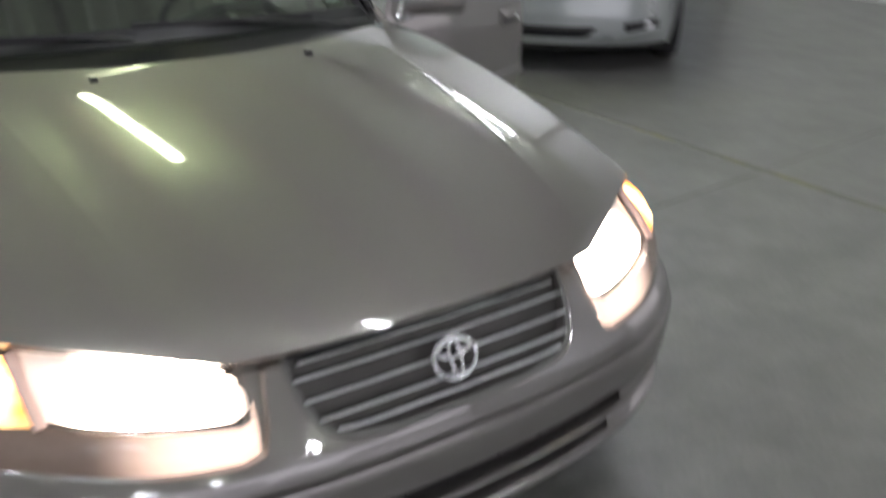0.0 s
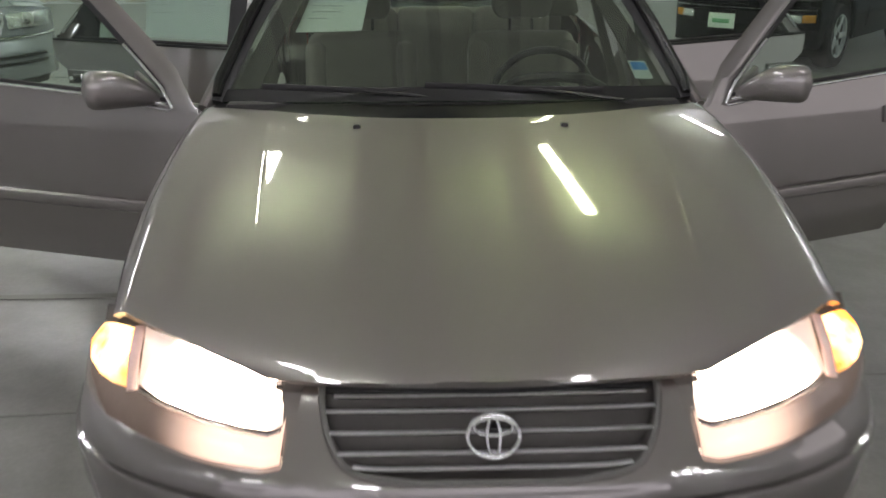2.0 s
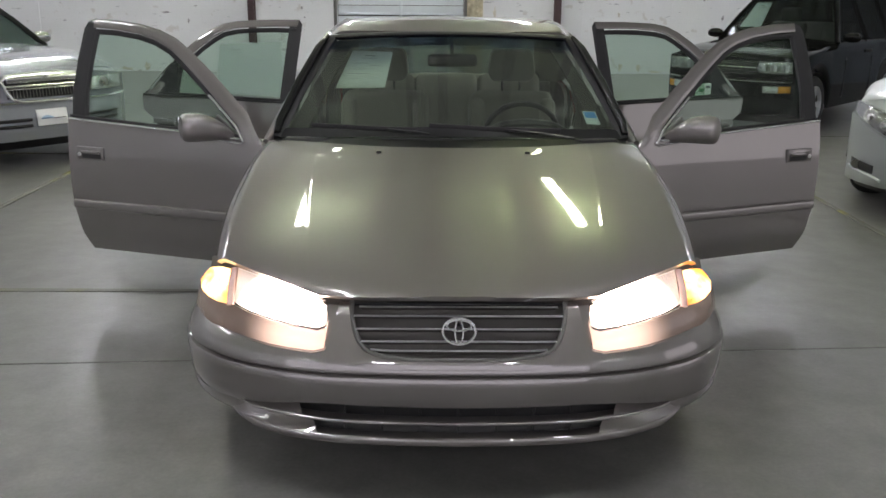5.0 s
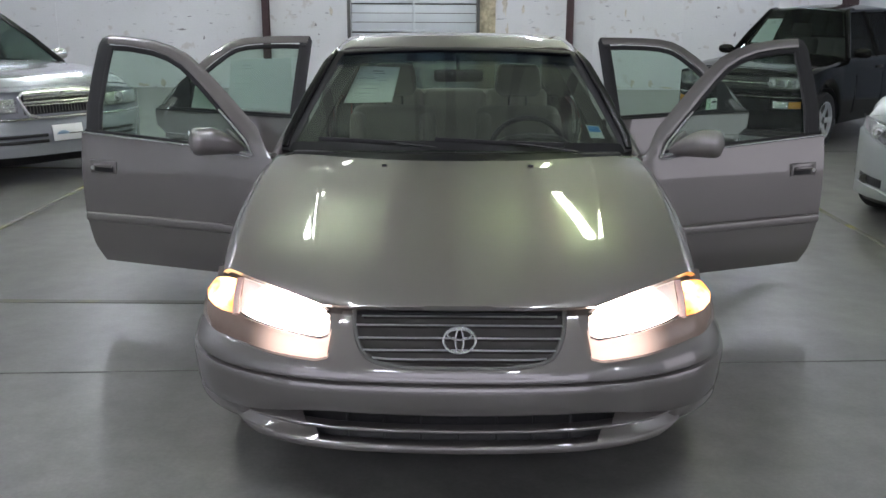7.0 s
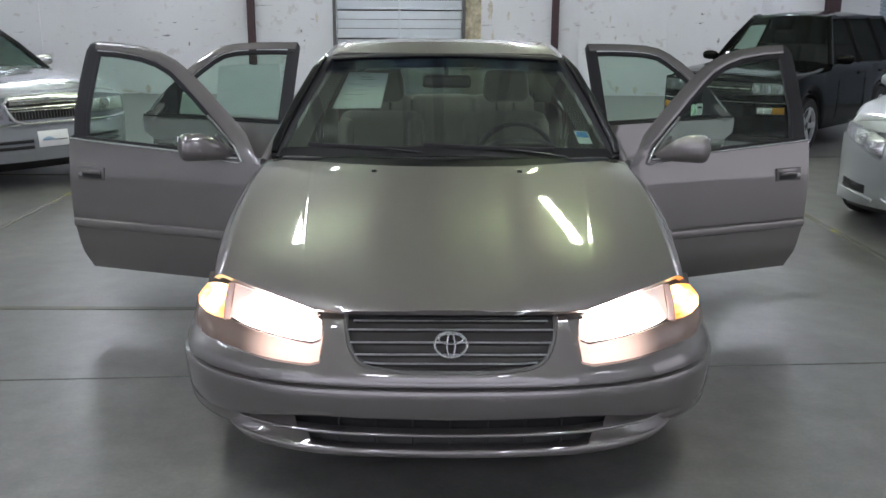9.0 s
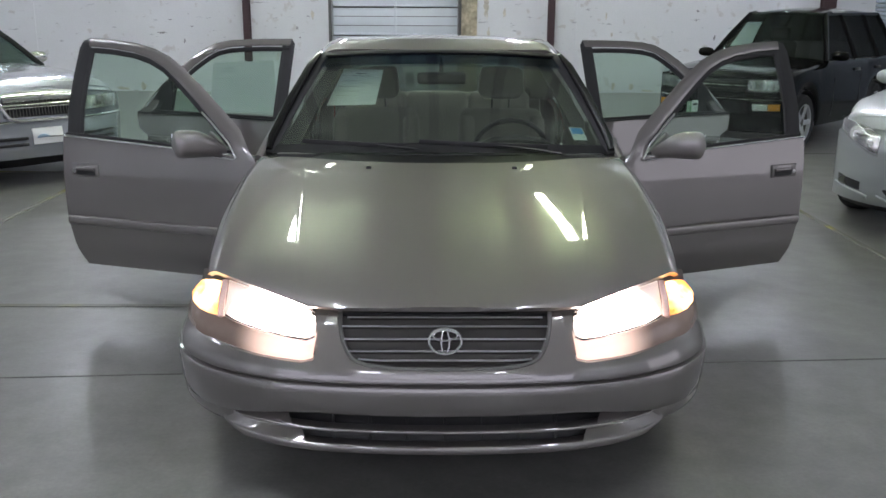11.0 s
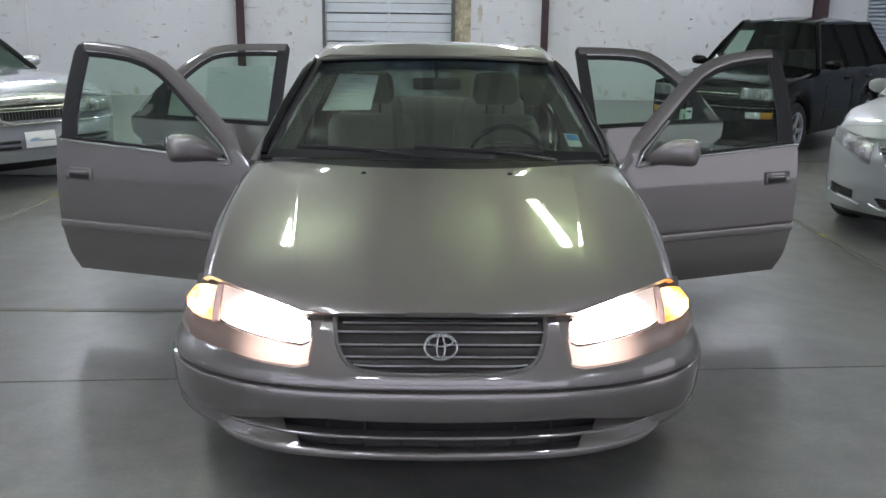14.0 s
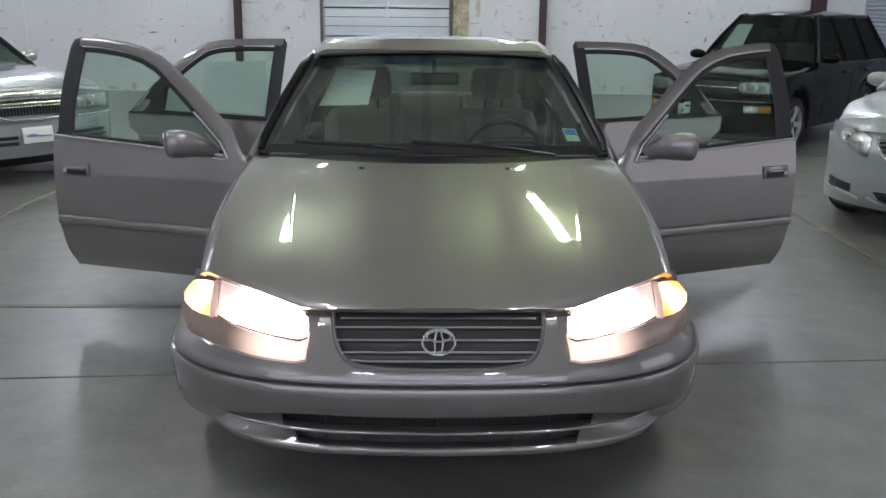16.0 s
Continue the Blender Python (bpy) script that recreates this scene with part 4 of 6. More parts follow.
for sx in (-1, 1):
    part("hood_gap", tube([(sx * (lerp(y, SEAM_Y, SEAM_X) + 0.0015), y, hood_z(lerp(y, SEAM_Y, SEAM_X), y) - 0.013) for y in np.linspace(0.33, 1.5, 24)], 0.004, n=6), BLACK_TRIM, sedan, "dark gap beside the hood")
    part("fender", thick(fender(sx), 0.004), PAINT, sedan)
    part("wheel_liner", grid(lambda u, v, sx=sx: (sx * (0.5 + 0.36 * v), WHEEL_F - 0.358 * math.cos(math.pi * u), WHEEL_Z + 0.358 * math.sin(math.pi * u)), 20, 2), BLACK_PLASTIC, sedan, "black wheel-arch liner")


def wheel(parent, x, y, r, sx, spokes, rim_mat=ALLOY, label="", hub=0.62, width=0.19):
    w = part("wheel", lathe([(r * 0.66, -width / 2), (r * 0.93, -width / 2), (r * 0.985, -width * 0.36), (r, -width * 0.2), (r, width * 0.2), (r * 0.985, width * 0.36), (r * 0.93, width / 2), (r * 0.66, width / 2)], 36, "x", caps=False), RUBBER, parent, label or "black tyre on an alloy rim")
    w.location = (x, y, r)
    bm = lathe([(r * 0.66, -width * 0.42 * sx), (r * 0.68, width * 0.48 * sx), (r * 0.64, width * 0.47 * sx), (r * 0.60, width * 0.2 * sx), (r * 0.16, width * 0.22 * sx), (r * 0.15, width * 0.4 * sx), (r * 0.03, width * 0.42 * sx)], 36, "x")
    part("rim", bm, GREY_PLASTIC if spokes else rim_mat, w, "wheel rim")
    part("rim_lip", lathe([(r * 0.60, width * 0.30 * sx), (r * 0.615, width * 0.485 * sx), (r * 0.665, width * 0.505 * sx), (r * 0.675, width * 0.42 * sx)], 36, "x", caps=False), rim_mat, w)
    for k in range(spokes):
        a = 2 * math.pi * k / spokes
        part("spoke", tube([(sx * width * 0.34, r * 0.12 * math.cos(a), r * 0.12 * math.sin(a)), (sx * width * 0.42, r * 0.4 * math.cos(a), r * 0.4 * math.sin(a)), (sx * width * 0.42, r * 0.655 * math.cos(a), r * 0.655 * math.sin(a))], [r * 0.11, r * 0.085, r * 0.1], 0.014, 8, up=(1, 0, 0.001)), rim_mat, w)
    return w


for sx in (-1, 1):
    for y in (WHEEL_F, WHEEL_R):
        wheel(sedan, sx * 0.775, y, 0.31, sx, 7)

# cowl, windshield, wipers
WS_BASE = lambda s: Vector((0.80 * s, 1.385 + 0.20 * abs(s) ** 2.2, 0.938 - 0.035 * s * s))
WS_TOP = lambda s: Vector((0.585 * s, 2.02 + 0.075 * s * s, 1.352 - 0.022 * s * s))


def ws_point(u, v, grow=1.0, off=0.0):
    s = (2 * u - 1) * grow
    p = WS_BASE(s).lerp(WS_TOP(s), v)
    p += Vector((0, -0.55, 0.85)) * (0.035 * math.sin(math.pi * v) * (1 - 0.5 * s * s) + off)
    return tuple(p)


pane = part("windshield", thick(grid(ws_point, 40, 20), 0.005), GLASS, sedan, "clear laminated windshield")
pane.visible_shadow = False
band = part("sun_band", grid(lambda u, v: ws_point(u, 0.83 + 0.16 * v, 0.97, 0.009), 30, 3), TINT_BAND, pane, "blue tinted sun band")
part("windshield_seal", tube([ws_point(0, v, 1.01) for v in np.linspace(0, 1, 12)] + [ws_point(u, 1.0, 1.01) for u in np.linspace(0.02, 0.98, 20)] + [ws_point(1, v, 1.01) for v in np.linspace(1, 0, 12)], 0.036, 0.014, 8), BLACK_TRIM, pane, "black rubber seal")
part("cowl", thick(grid(lambda u, v: ((2 * u - 1) * 0.81, hood_rear((2 * u - 1) * 0.81) - 0.01 + (WS_BASE(2 * u - 1).y + 0.03 - hood_rear((2 * u - 1) * 0.81)) * v, hood_z((2 * u - 1) * 0.81, hood_rear(0.8 * (2 * u - 1))) - 0.03 + 0.045 * v - 0.015 * math.sin(math.pi * v)), 40, 6), 0.006), COWL_BLACK, sedan, "black plastic cowl panel")
part("frit", grid(lambda u, v: ws_point(u, 0.0 + 0.075 * v, 0.99, 0.004), 30, 2), COWL_BLACK, pane, "black border along the glass base")
for x0, x1, v1 in ((-0.10, 0.52, 0.055), (-0.62, -0.02, 0.05)):
    w = part("wiper", tube([(x1 + 0.02, 1.40, 0.935), (x1 - 0.12, 1.405, 0.955), ((x0 + x1) / 2, 1.42, 0.972)], [0.011, 0.009, 0.006], 0.006, 8), COWL_BLACK, sedan, "black wiper arm with blade")
    part("blade", tube([(x0, 1.425, 0.985), ((x0 + x1) / 2, 1.415, 0.972), (x1 - 0.04, 1.435, 0.962)], 0.005, 0.011, 6), BLACK_TRIM, w)

# roof, pillars, rear glass, trunk and tail
ROOF_Y0, ROOF_Y1 = 2.03, 3.22


def roof_point(u, v):
    s = 2 * u - 1
    y = ROOF_Y0 + 0.075 * s * s + (ROOF_Y1 - ROOF_Y0) * v
    half = lerp(y, [2.0, 2.3, 2.8, 3.3], [0.585, 0.595, 0.60, 0.585])
    z = smooth_interp(y, [1.95, 2.10, 2.22, 2.35, 2.55, 2.8, 3.1, 3.4], [1.345, 1.381, 1.407, 1.4235, 1.4225, 1.412, 1.393, 1.36])
    z -= 0.022 * s * s + 0.035 * max(0, (abs(s) - 0.86) / 0.14) ** 2
    return (half * 1.03 * s, y, z)


part("roof", thick(grid(roof_point, 36, 30), 0.012), PAINT, sedan)
part("headliner", grid(lambda u, v: tuple(Vector(roof_point(0.03 + 0.94 * u, 0.02 + 0.96 * v)) - Vector((0, 0, 0.03))), 12, 10), DOOR_LINING, sedan, "pale roof lining")
REAR_BASE = lambda s: Vector((0.66 * s, 4.02 - 0.12 * s * s, 0.985 - 0.02 * s * s))
REAR_TOP = lambda s: Vector((0.56 * s, 3.24 - 0.04 * s * s, 1.388 - 0.02 * s * s))
rg = part("rear_window", thick(grid(lambda u, v: tuple(REAR_BASE(2 * u - 1).lerp(REAR_TOP(2 * u - 1), v) + Vector((0, 0.4, 0.9)) * 0.03 * math.sin(math.pi * v)), 20, 10), 0.005), GLASS_SMOKED, sedan, "lightly smoked rear window")
rg.visible_shadow = False
for sx in (-1, 1):
    part("a_pillar", tube([(0.845 * sx, 1.57, 0.885), (0.812 * sx, 1.65, 0.955), (0.732 * sx, 1.83, 1.12), (0.655 * sx, 2.01, 1.27), (0.615 * sx, 2.12, 1.322), (0.606 * sx, 2.3, 1.342)], [0.02, 0.02, 0.02, 0.02, 0.018, 0.01], [0.02, 0.02, 0.02, 0.02, 0.018, 0.01], 10), PAINT, sedan)
    # added black strip: puts the pillar's dark reflection into colour
    part("pillar_dark_strip", tube([(0.800 * sx, 1.585, 0.925), (0.793 * sx, 1.625, 0.968), (0.722 * sx, 1.80, 1.133), (0.647 * sx, 1.985, 1.284), (0.612 * sx, 2.08, 1.336)], [0.016, 0.02, 0.02, 0.018, 0.012], [0.02, 0.024, 0.024, 0.02, 0.01], 10), PILLAR_BLACK, sedan, "black strip added for the dark reflection on the windshield pillar")
    part("pillar_trim", thick(grid(lambda u, v, sx=sx: tuple(Vector(ws_point(0.5 + sx * 0.5 * (0.985 - 0.12 * v - 0.025 * u), 0.04 + 0.95 * u)) - Vector((0, -0.03, 0.05 * 0.85))), 14, 4), 0.008), TRIM_DARK, sedan, "dark inner pillar trim")
    part("roof_rail", tube([(0.605 * sx, y, lerp(y, [2.25, 2.8, 3.2], [1.336, 1.346, 1.33])) for y in np.linspace(2.25, 3.25, 10)], 0.022, 0.022, 10), PAINT, sedan)
    part("rail_seal", tube([(0.635 * sx, y, lerp(y, [2.1, 2.3, 2.8, 3.2], [1.30, 1.335, 1.345, 1.32])) for y in np.linspace(2.25, 3.2, 10)], 0.010, n=6), BLACK_TRIM, sedan, "black door seal")
    part("b_pillar", tube([(0.80 * sx, 2.64, 0.24), (0.81 * sx, 2.64, 0.8), (0.70 * sx, 2.66, 1.15), (0.605 * sx, 2.68, 1.335)], [0.05, 0.05, 0.04, 0.03], [0.09, 0.07, 0.05, 0.03], 10, up=(0, 1, 0)), PAINT, sedan)
    part("c_pillar", tube([(0.60 * sx, 3.2, 1.36), (0.63 * sx, 3.4, 1.27), (0.68 * sx, 3.7, 1.10), (0.73 * sx, 3.98, 0.96)], [0.05, 0.07, 0.09, 0.12], 0.03, 10), PAINT, sedan)
    part("sill", tube([(0.82 * sx, y, 0.25) for y in (1.5, 2.2, 2.9, 3.3)], 0.045, 0.075, 10), PAINT, sedan)
    part("hinge_post", box((0.80 * sx, 1.63, 0.55), (0.10, 0.08, 0.66), 0.012), PAINT, sedan)

    def quarter(u, v, sx=sx):
        y = 3.22 + 1.40 * u
        zt = lerp(y, [3.2, 3.6, 4.0, 4.62], [0.93, 0.955, 0.965, 0.93])
        zb = side_bottom(y, 0.24)
        z = zt + (zb - zt) * v
        n = lerp(v, [0, 0.06, 0.15, 0.5, 1], [0.80, 0.845, 0.875, 0.89, 0.86]) - 0.10 * max(0, (y - 4.1) / 0.52) ** 2
        return (sx * n, y, z)
    part("quarter_panel", thick(grid(quarter, 40, 14), 0.004), PAINT, sedan)
    part("tail_lamp", thick(grid(lambda u, v, sx=sx: (sx * (0.40 + 0.40 * u), 4.625 - 0.11 * u ** 3, 0.86 - 0.16 * v), 10, 4), 0.03), RED_LENS, sedan, "red tail lamp")
part("trunk_lid", thick(grid(lambda u, v: ((2 * u - 1) * lerp(v, [0, 1], [0.74, 0.70]), 4.0 + 0.60 * v - 0.1 * (2 * u - 1) ** 2 * (1 - v), 0.975 - 0.02 * (2 * u - 1) ** 2 - 0.02 * v ** 2), 24, 12), 0.01), PAINT, sedan)
part("tail_panel", grid(lambda u, v: ((2 * u - 1) * 0.74, 4.60 + 0.03 * math.sin(math.pi * v) - 0.05 * (2 * u - 1) ** 4, 0.955 - 0.4 * v), 20, 8), PAINT, sedan)
part("rear_bumper", thick(grid(lambda u, v: (0.86 * math.sin((2 * u - 1) * math.pi / 2), 4.3 + 0.42 * math.cos((2 * u - 1) * math.pi / 2) ** 0.6 + 0.02 * math.sin(math.pi * v), 0.60 - 0.34 * v), 40, 10), 0.006), PAINT, sedan)
part("floor_pan", box((0, 2.35, 0.235), (1.56, 3.6, 0.05), 0.01), CARPET, sedan, "dark carpeted floor pan")
part("engine_underside", box((0, 0.8, 0.42), (0.95, 0.9, 0.34), 0.05), BLACK_PLASTIC, sedan, "dark engine mass")
part("firewall", box((0, 1.50, 0.6), (1.5, 0.05, 0.64), 0.01), BLACK_PLASTIC, sedan)
part("trunk_floor", box((0, 4.1, 0.45), (1.3, 0.8, 0.25), 0.03), BLACK_PLASTIC, sedan)

# cabin
dash = part("dashboard", thick(grid(lambda u, v: ((2 * u - 1) * 0.76, 1.50 + 0.10 * abs(2 * u - 1) ** 2 + 0.36 * v, 0.905 - 0.035 * (2 * u - 1) ** 2 - 0.02 * v - 0.30 * max(0, v - 0.8) ** 1.2), 30, 10), 0.03), DASH, sedan, "dark vinyl dashboard")
part("instrument_hood", tube([(0.18, 1.80, 0.90), (0.26, 1.76, 0.945), (0.37, 1.75, 0.955), (0.48, 1.76, 0.945), (0.56, 1.80, 0.90)], 0.03, 0.02, 8), DASH, dash)
wh = part("steering_wheel", tube([(0.36 + 0.185 * math.cos(a), 1.99 - 0.07 * math.sin(a), 0.855 + 0.17 * math.sin(a)) for a in np.linspace(0, 2 * math.pi, 37)], 0.014, n=8, up=(0, 0.93, 0.37)), BLACK_PLASTIC, sedan, "dark steering wheel")
part("wheel_hub", box((0.36, 1.985, 0.84), (0.16, 0.06, 0.11), 0.025), BLACK_PLASTIC, wh)
for a in (0.1, math.pi - 0.1, -1.2, -1.94):
    part("wheel_spoke", tube([(0.36 + 0.06 * math.cos(a), 1.985, 0.85 + 0.03 * math.sin(a)), (0.36 + 0.18 * math.cos(a), 1.99 - 0.065 * math.sin(a), 0.855 + 0.165 * math.sin(a))], 0.013, 0.01, 6), BLACK_PLASTIC, wh)
part("steering_column", tube([(0.36, 1.98, 0.84), (0.36, 1.78, 0.78)], 0.035, n=10), BLACK_PLASTIC, wh)


def cushion(c, s, r=0.05, rot=None, bow=0.0):
    bm = box((0, 0, 0), s, r, None, None, 4)
    if rot is not None:
        bmesh.ops.transform(bm, matrix=rot, verts=bm.verts[:])
    bmesh.ops.translate(bm, vec=c, verts=bm.verts[:])
    return bm


def front_seat(x):
    seat = part("front_seat", cushion((x, 2.30, 0.47), (0.50, 0.52, 0.16), 0.06, pose(0, 0, 0, 6)), FABRIC, sedan, "taupe cloth front seat")
    part("seat_back", cushion((x, 2.62, 0.755), (0.48, 0.14, 0.52), 0.06, pose(0, 0, 0, -17)), FABRIC, seat)
    for sx in (-1, 1):
        part("side_bolster", cushion((x + sx * 0.2, 2.59, 0.74), (0.09, 0.18, 0.46), 0.04, pose(0, 0, 0, -17)), FABRIC, seat)
    hr = part("headrest", prism([(-0.105, 1.06), (-0.135, 1.10), (-0.12, 1.215), (-0.10, 1.24), (0.10, 1.24), (0.12, 1.215), (0.135, 1.10), (0.105, 1.06)], "y", 2.66, 2.77, 0.02), FABRIC, seat)
    hr.location = (x, 0, 0)
    for sx in (-1, 1):
        part("headrest_post", tube([(x + sx * 0.05, 2.71, 1.08), (x + sx * 0.05, 2.70, 0.97)], 0.006, n=6), BLACK_PLASTIC, seat)
    part("seat_base", box((x, 2.32, 0.33), (0.44, 0.46, 0.14), 0.03), BLACK_PLASTIC, seat)
    return seat


front_seat(-0.36)
front_seat(0.36)
rear = part("rear_bench", cushion((0, 3.30, 0.48), (1.30, 0.52, 0.18), 0.06), FABRIC, sedan, "taupe cloth rear bench")
for x in (-0.42, 0.0, 0.42):
    part("rear_backrest", cushion((x, 3.60, 0.76), (0.415, 0.14, 0.54), 0.05, pose(0, 0, 0, -22)), FABRIC, rear)
part("bulkhead", box((0, 3.74, 0.62), (1.42, 0.03, 0.68), 0.01), CARPET, rear, "dark bulkhead behind the bench")
part("parcel_shelf", box((0, 3.84, 0.975), (1.26, 0.36, 0.02), 0.006), DOOR_LINING, rear, "pale parcel shelf")
part("centre_console", box((0, 2.15, 0.42), (0.2, 0.9, 0.34), 0.04), GREY_PLASTIC, sedan)
part("console_box", box((0, 2.45, 0.62), (0.19, 0.3, 0.1), 0.03), GREY_PLASTIC, sedan)
mir = part("inner_mirror", cushion((0.008, 1.95, 1.228), (0.245, 0.03, 0.062), 0.02), COWL_BLACK, sedan, "black interior mirror")
part("mirror_stem", tube([(0.008, 1.955, 1.25), (0.004, 1.985, 1.325)], 0.011, n=8), BLACK_PLASTIC, mir)
sheet_pts = [(-0.49, 2.12, 1.262), (-0.285, 2.02, 1.262), (-0.318, 1.86, 1.105), (-0.565, 1.93, 1.092)]


# ---- open doors of the beige sedan: local x = outwards, y = back along the door, z up ----
def door_n(z, belt=0.92):
    """How far the skin stands out at a height; negative is inwards."""
    if z <= belt:
        return smooth_interp(z, [0.25, 0.33, 0.45, 0.6, 0.78, belt], [-0.045, -0.012, 0.004, 0.010, 0.003, -0.016])
    return -0.016 - 0.169 * ((z - belt) / (1.39 - belt)) ** 1.05


def open_door(sx, hinge, angle, top, right_edge, bottom, name, label, arch=None, divider=None, handle=None, mirror=False, sail=None, post=9, belt0=0.872, belt1=0.05, paint_w=(), seal_w=()):
    def flip(bm):
        return mirrored(bm) if sx < 0 else bm

    belt = lambda u: belt0 + belt1 * u

    def edge(z):
        return lerp(z, right_edge[0], right_edge[1])

    def skin(u, v, grow=0.0):
        z_b = bottom
        uu0 = 0.012 + 0.02 * (1 - v)
        ub = edge(bottom + (belt(1) - bottom) * v)
        y = uu0 + (ub - uu0) * u
        zt = belt(y)
        if arch:
            d = abs(y - arch[0])
            if d < arch[2]:
                z_b = max(z_b, arch[1] + math.sqrt(arch[2] ** 2 - d * d))
        z = z_b + (zt - z_b) * v
        return (door_n(z) + grow, y, z)
    m = pose(sx * hinge[0], hinge[1], 0, 0, 0, -sx * angle)
    bm = thick(flip(grid(lambda u, v: skin(u, v), 26, 24)), 0.006)
    door = part(name, bm, PAINT, sedan, label)
    door.matrix_basis = m
    part("door_lining", thick(flip(grid(lambda u, v: (skin(u, v)[0] - 0.075 - 0.02 * math.sin(math.pi * v), 0.02 + skin(u, v)[1] * 0.97, 0.012 + skin(u, v)[2] * 0.985), 12, 10)), 0.02), DOOR_LINING, door, "taupe inner door lining")
    # the core joins skin and lining along the edges
    rim = [skin(u, 0) for u in np.linspace(0, 1, 14)] + [skin(1, v) for v in np.linspace(0.08, 1, 10)] + [skin(u, 1) for u in np.linspace(0.92, 0, 12)] + [skin(0, v) for v in np.linspace(0.92, 0.08, 8)]
    bmr = bmesh.new()
    a = [bmr.verts.new(p) for p in rim]
    b = [bmr.verts.new((p[0] - 0.078, p[1] * 0.985 + 0.01, p[2] * 0.99 + 0.006)) for p in rim]
    for i in range(len(rim)):
        j = (i + 1) % len(rim)
        bmr.faces.new((a[i], a[j], b[j], b[i]))
    bmesh.ops.recalc_face_normals(bmr, faces=bmr.faces[:])
    part("door_edge", flip(bmr), PAINT, door)
    # window frame: painted outer channel, black inner seal, pane
    outline = [(y, z) for y, z in top]
    fr = [(door_n(z) - 0.012, y, z) for y, z in outline]
    k = post
    cy, cz = sum(p[0] for p in outline) / len(outline), sum(p[1] for p in outline) / len(outline) - 0.1

    def inwards(points, amount):
        out_ = []
        for i, (y, z) in enumerate(points):
            a_, b_ = points[max(i - 1, 0)], points[min(i + 1, len(points) - 1)]
            n_ = Vector((b_[1] - a_[1], a_[0] - b_[0])).normalized()
            if n_.dot(Vector((cy - y, cz - z))) < 0:
                n_ = -n_
            out_.append((y + n_.x * amount, z + n_.y * amount))
        return out_
    inner = [inwards(outline, w_)[i] for i, w_ in enumerate(seal_w)]
    cut = post

    def strip(ids, widths, lift, first=None, t=0.016):
        """A flat band along the outline, as wide as given, standing on the door's surface."""
        rim_o, rim_i = [], []
        for i in ids:
            q = inwards(outline, widths[i])[i]
            rim_o.append(outline[i])
            rim_i.append(q)
        if first:
            rim_o[0], rim_i[0] = first

        def fn(u, v):
            a_ = u * (len(rim_o) - 1)
            i0 = min(int(a_), len(rim_o) - 2)
            f_ = a_ - i0
            yo, zo = [rim_o[i0][c] + (rim_o[i0 + 1][c] - rim_o[i0][c]) * f_ for c in (0, 1)]
            yi, zi = [rim_i[i0][c] + (rim_i[i0 + 1][c] - rim_i[i0][c]) * f_ for c in (0, 1)]
            k_ = round(v * 13)
            w_ = k_ / 6 if k_ <= 6 else (12 - k_ + 1) / 6
            if k_ == 13:
                k_, w_ = 0, 0.0
            y, z = yo + (yi - yo) * w_, zo + (zi - zo) * w_
            deep = 0.004 * (abs(2 * w_ - 1) ** 8) if k_ <= 6 else t
            return (door_n(z) + lift - deep, y, z)
        bm_ = grid(fn, 3 * (len(rim_o) - 1), 13)
        bmesh.ops.remove_doubles(bm_, verts=bm_.verts[:], dist=1e-5)
        bmesh.ops.recalc_face_normals(bm_, faces=bm_.faces[:])
        return flip(bm_)
    n_out = len(outline)
    if cut > 6:
        widths = list(paint_w)
        part("window_frame", strip(list(range(cut + 1)), widths, 0.004, ((0.014, 0.858), (0.112, 0.860))), PAINT, door)
        widths = [0.086] * n_out
        part("frame_post", strip(list(range(cut, n_out)), widths, -0.001), BLACK_TRIM, door, "black frame upright")
    else:
        widths = list(paint_w)
        part("window_frame", strip(list(range(cut, n_out)), widths, 0.004), PAINT, door)
        part("frame_post", strip(list(range(cut + 1)), [0.072] * n_out, -0.001), BLACK_TRIM, door, "black frame upright")
    part("window_seal", flip(tube([(door_n(z) - 0.008, y, z) for y, z in inner], 0.0135, 0.009, 8, up=(1, 0, 0.0))), BLACK_TRIM, door, "black window seal")
    ys = [p[0] for p in inner]

    def top_z(y):
        pts = sorted(inner[: post + 1] if post > 6 else inner[post:])
        return float(np.interp(y, [p[0] for p in pts], [p[1] for p in pts]))
    y0, y1 = min(ys), max(ys)

    def pane_pt(u, v):
        y = y0 + (y1 - y0 - 0.01) * u
        z = belt(y) - 0.02 + (max(top_z(y), belt(y)) - belt(y) + 0.02) * v
        return (door_n(z) - 0.02, y, z)
    g = part("door_glass", thick(flip(grid(pane_pt, 24, 8)), 0.004), GLASS_DOOR, door, "green-tinted door glass")
    g.visible_shadow = False
    part("belt_trim", flip(tube([(door_n(belt(y)) + 0.010, y, belt(y) + 0.003) for y in np.linspace(0.13 if mirror else 0.03, edge(0.87) - 0.01, 10)], 0.007, 0.006, 8)), BADGE_METAL if mirror else BLACK_TRIM, door, "bright belt moulding" if mirror else "black belt moulding")
    part("belt_seal", flip(tube([(door_n(belt(y)) - 0.01, y, belt(y) + 0.013) for y in np.linspace(0.06, edge(0.87) - 0.02, 10)], 0.008, 0.008, 8)), BLACK_TRIM, door, "black belt seal")
    part("side_moulding", flip(tube([(door_n(0.50) + 0.010, y, 0.50) for y in np.linspace(0.03, edge(0.5) - 0.015 if not arch else min(edge(0.5), arch[0] - arch[2] * 0.83) , 10)], 0.012, 0.024, 8)), PAINT, door)
    if divider:
        y, zt = divider
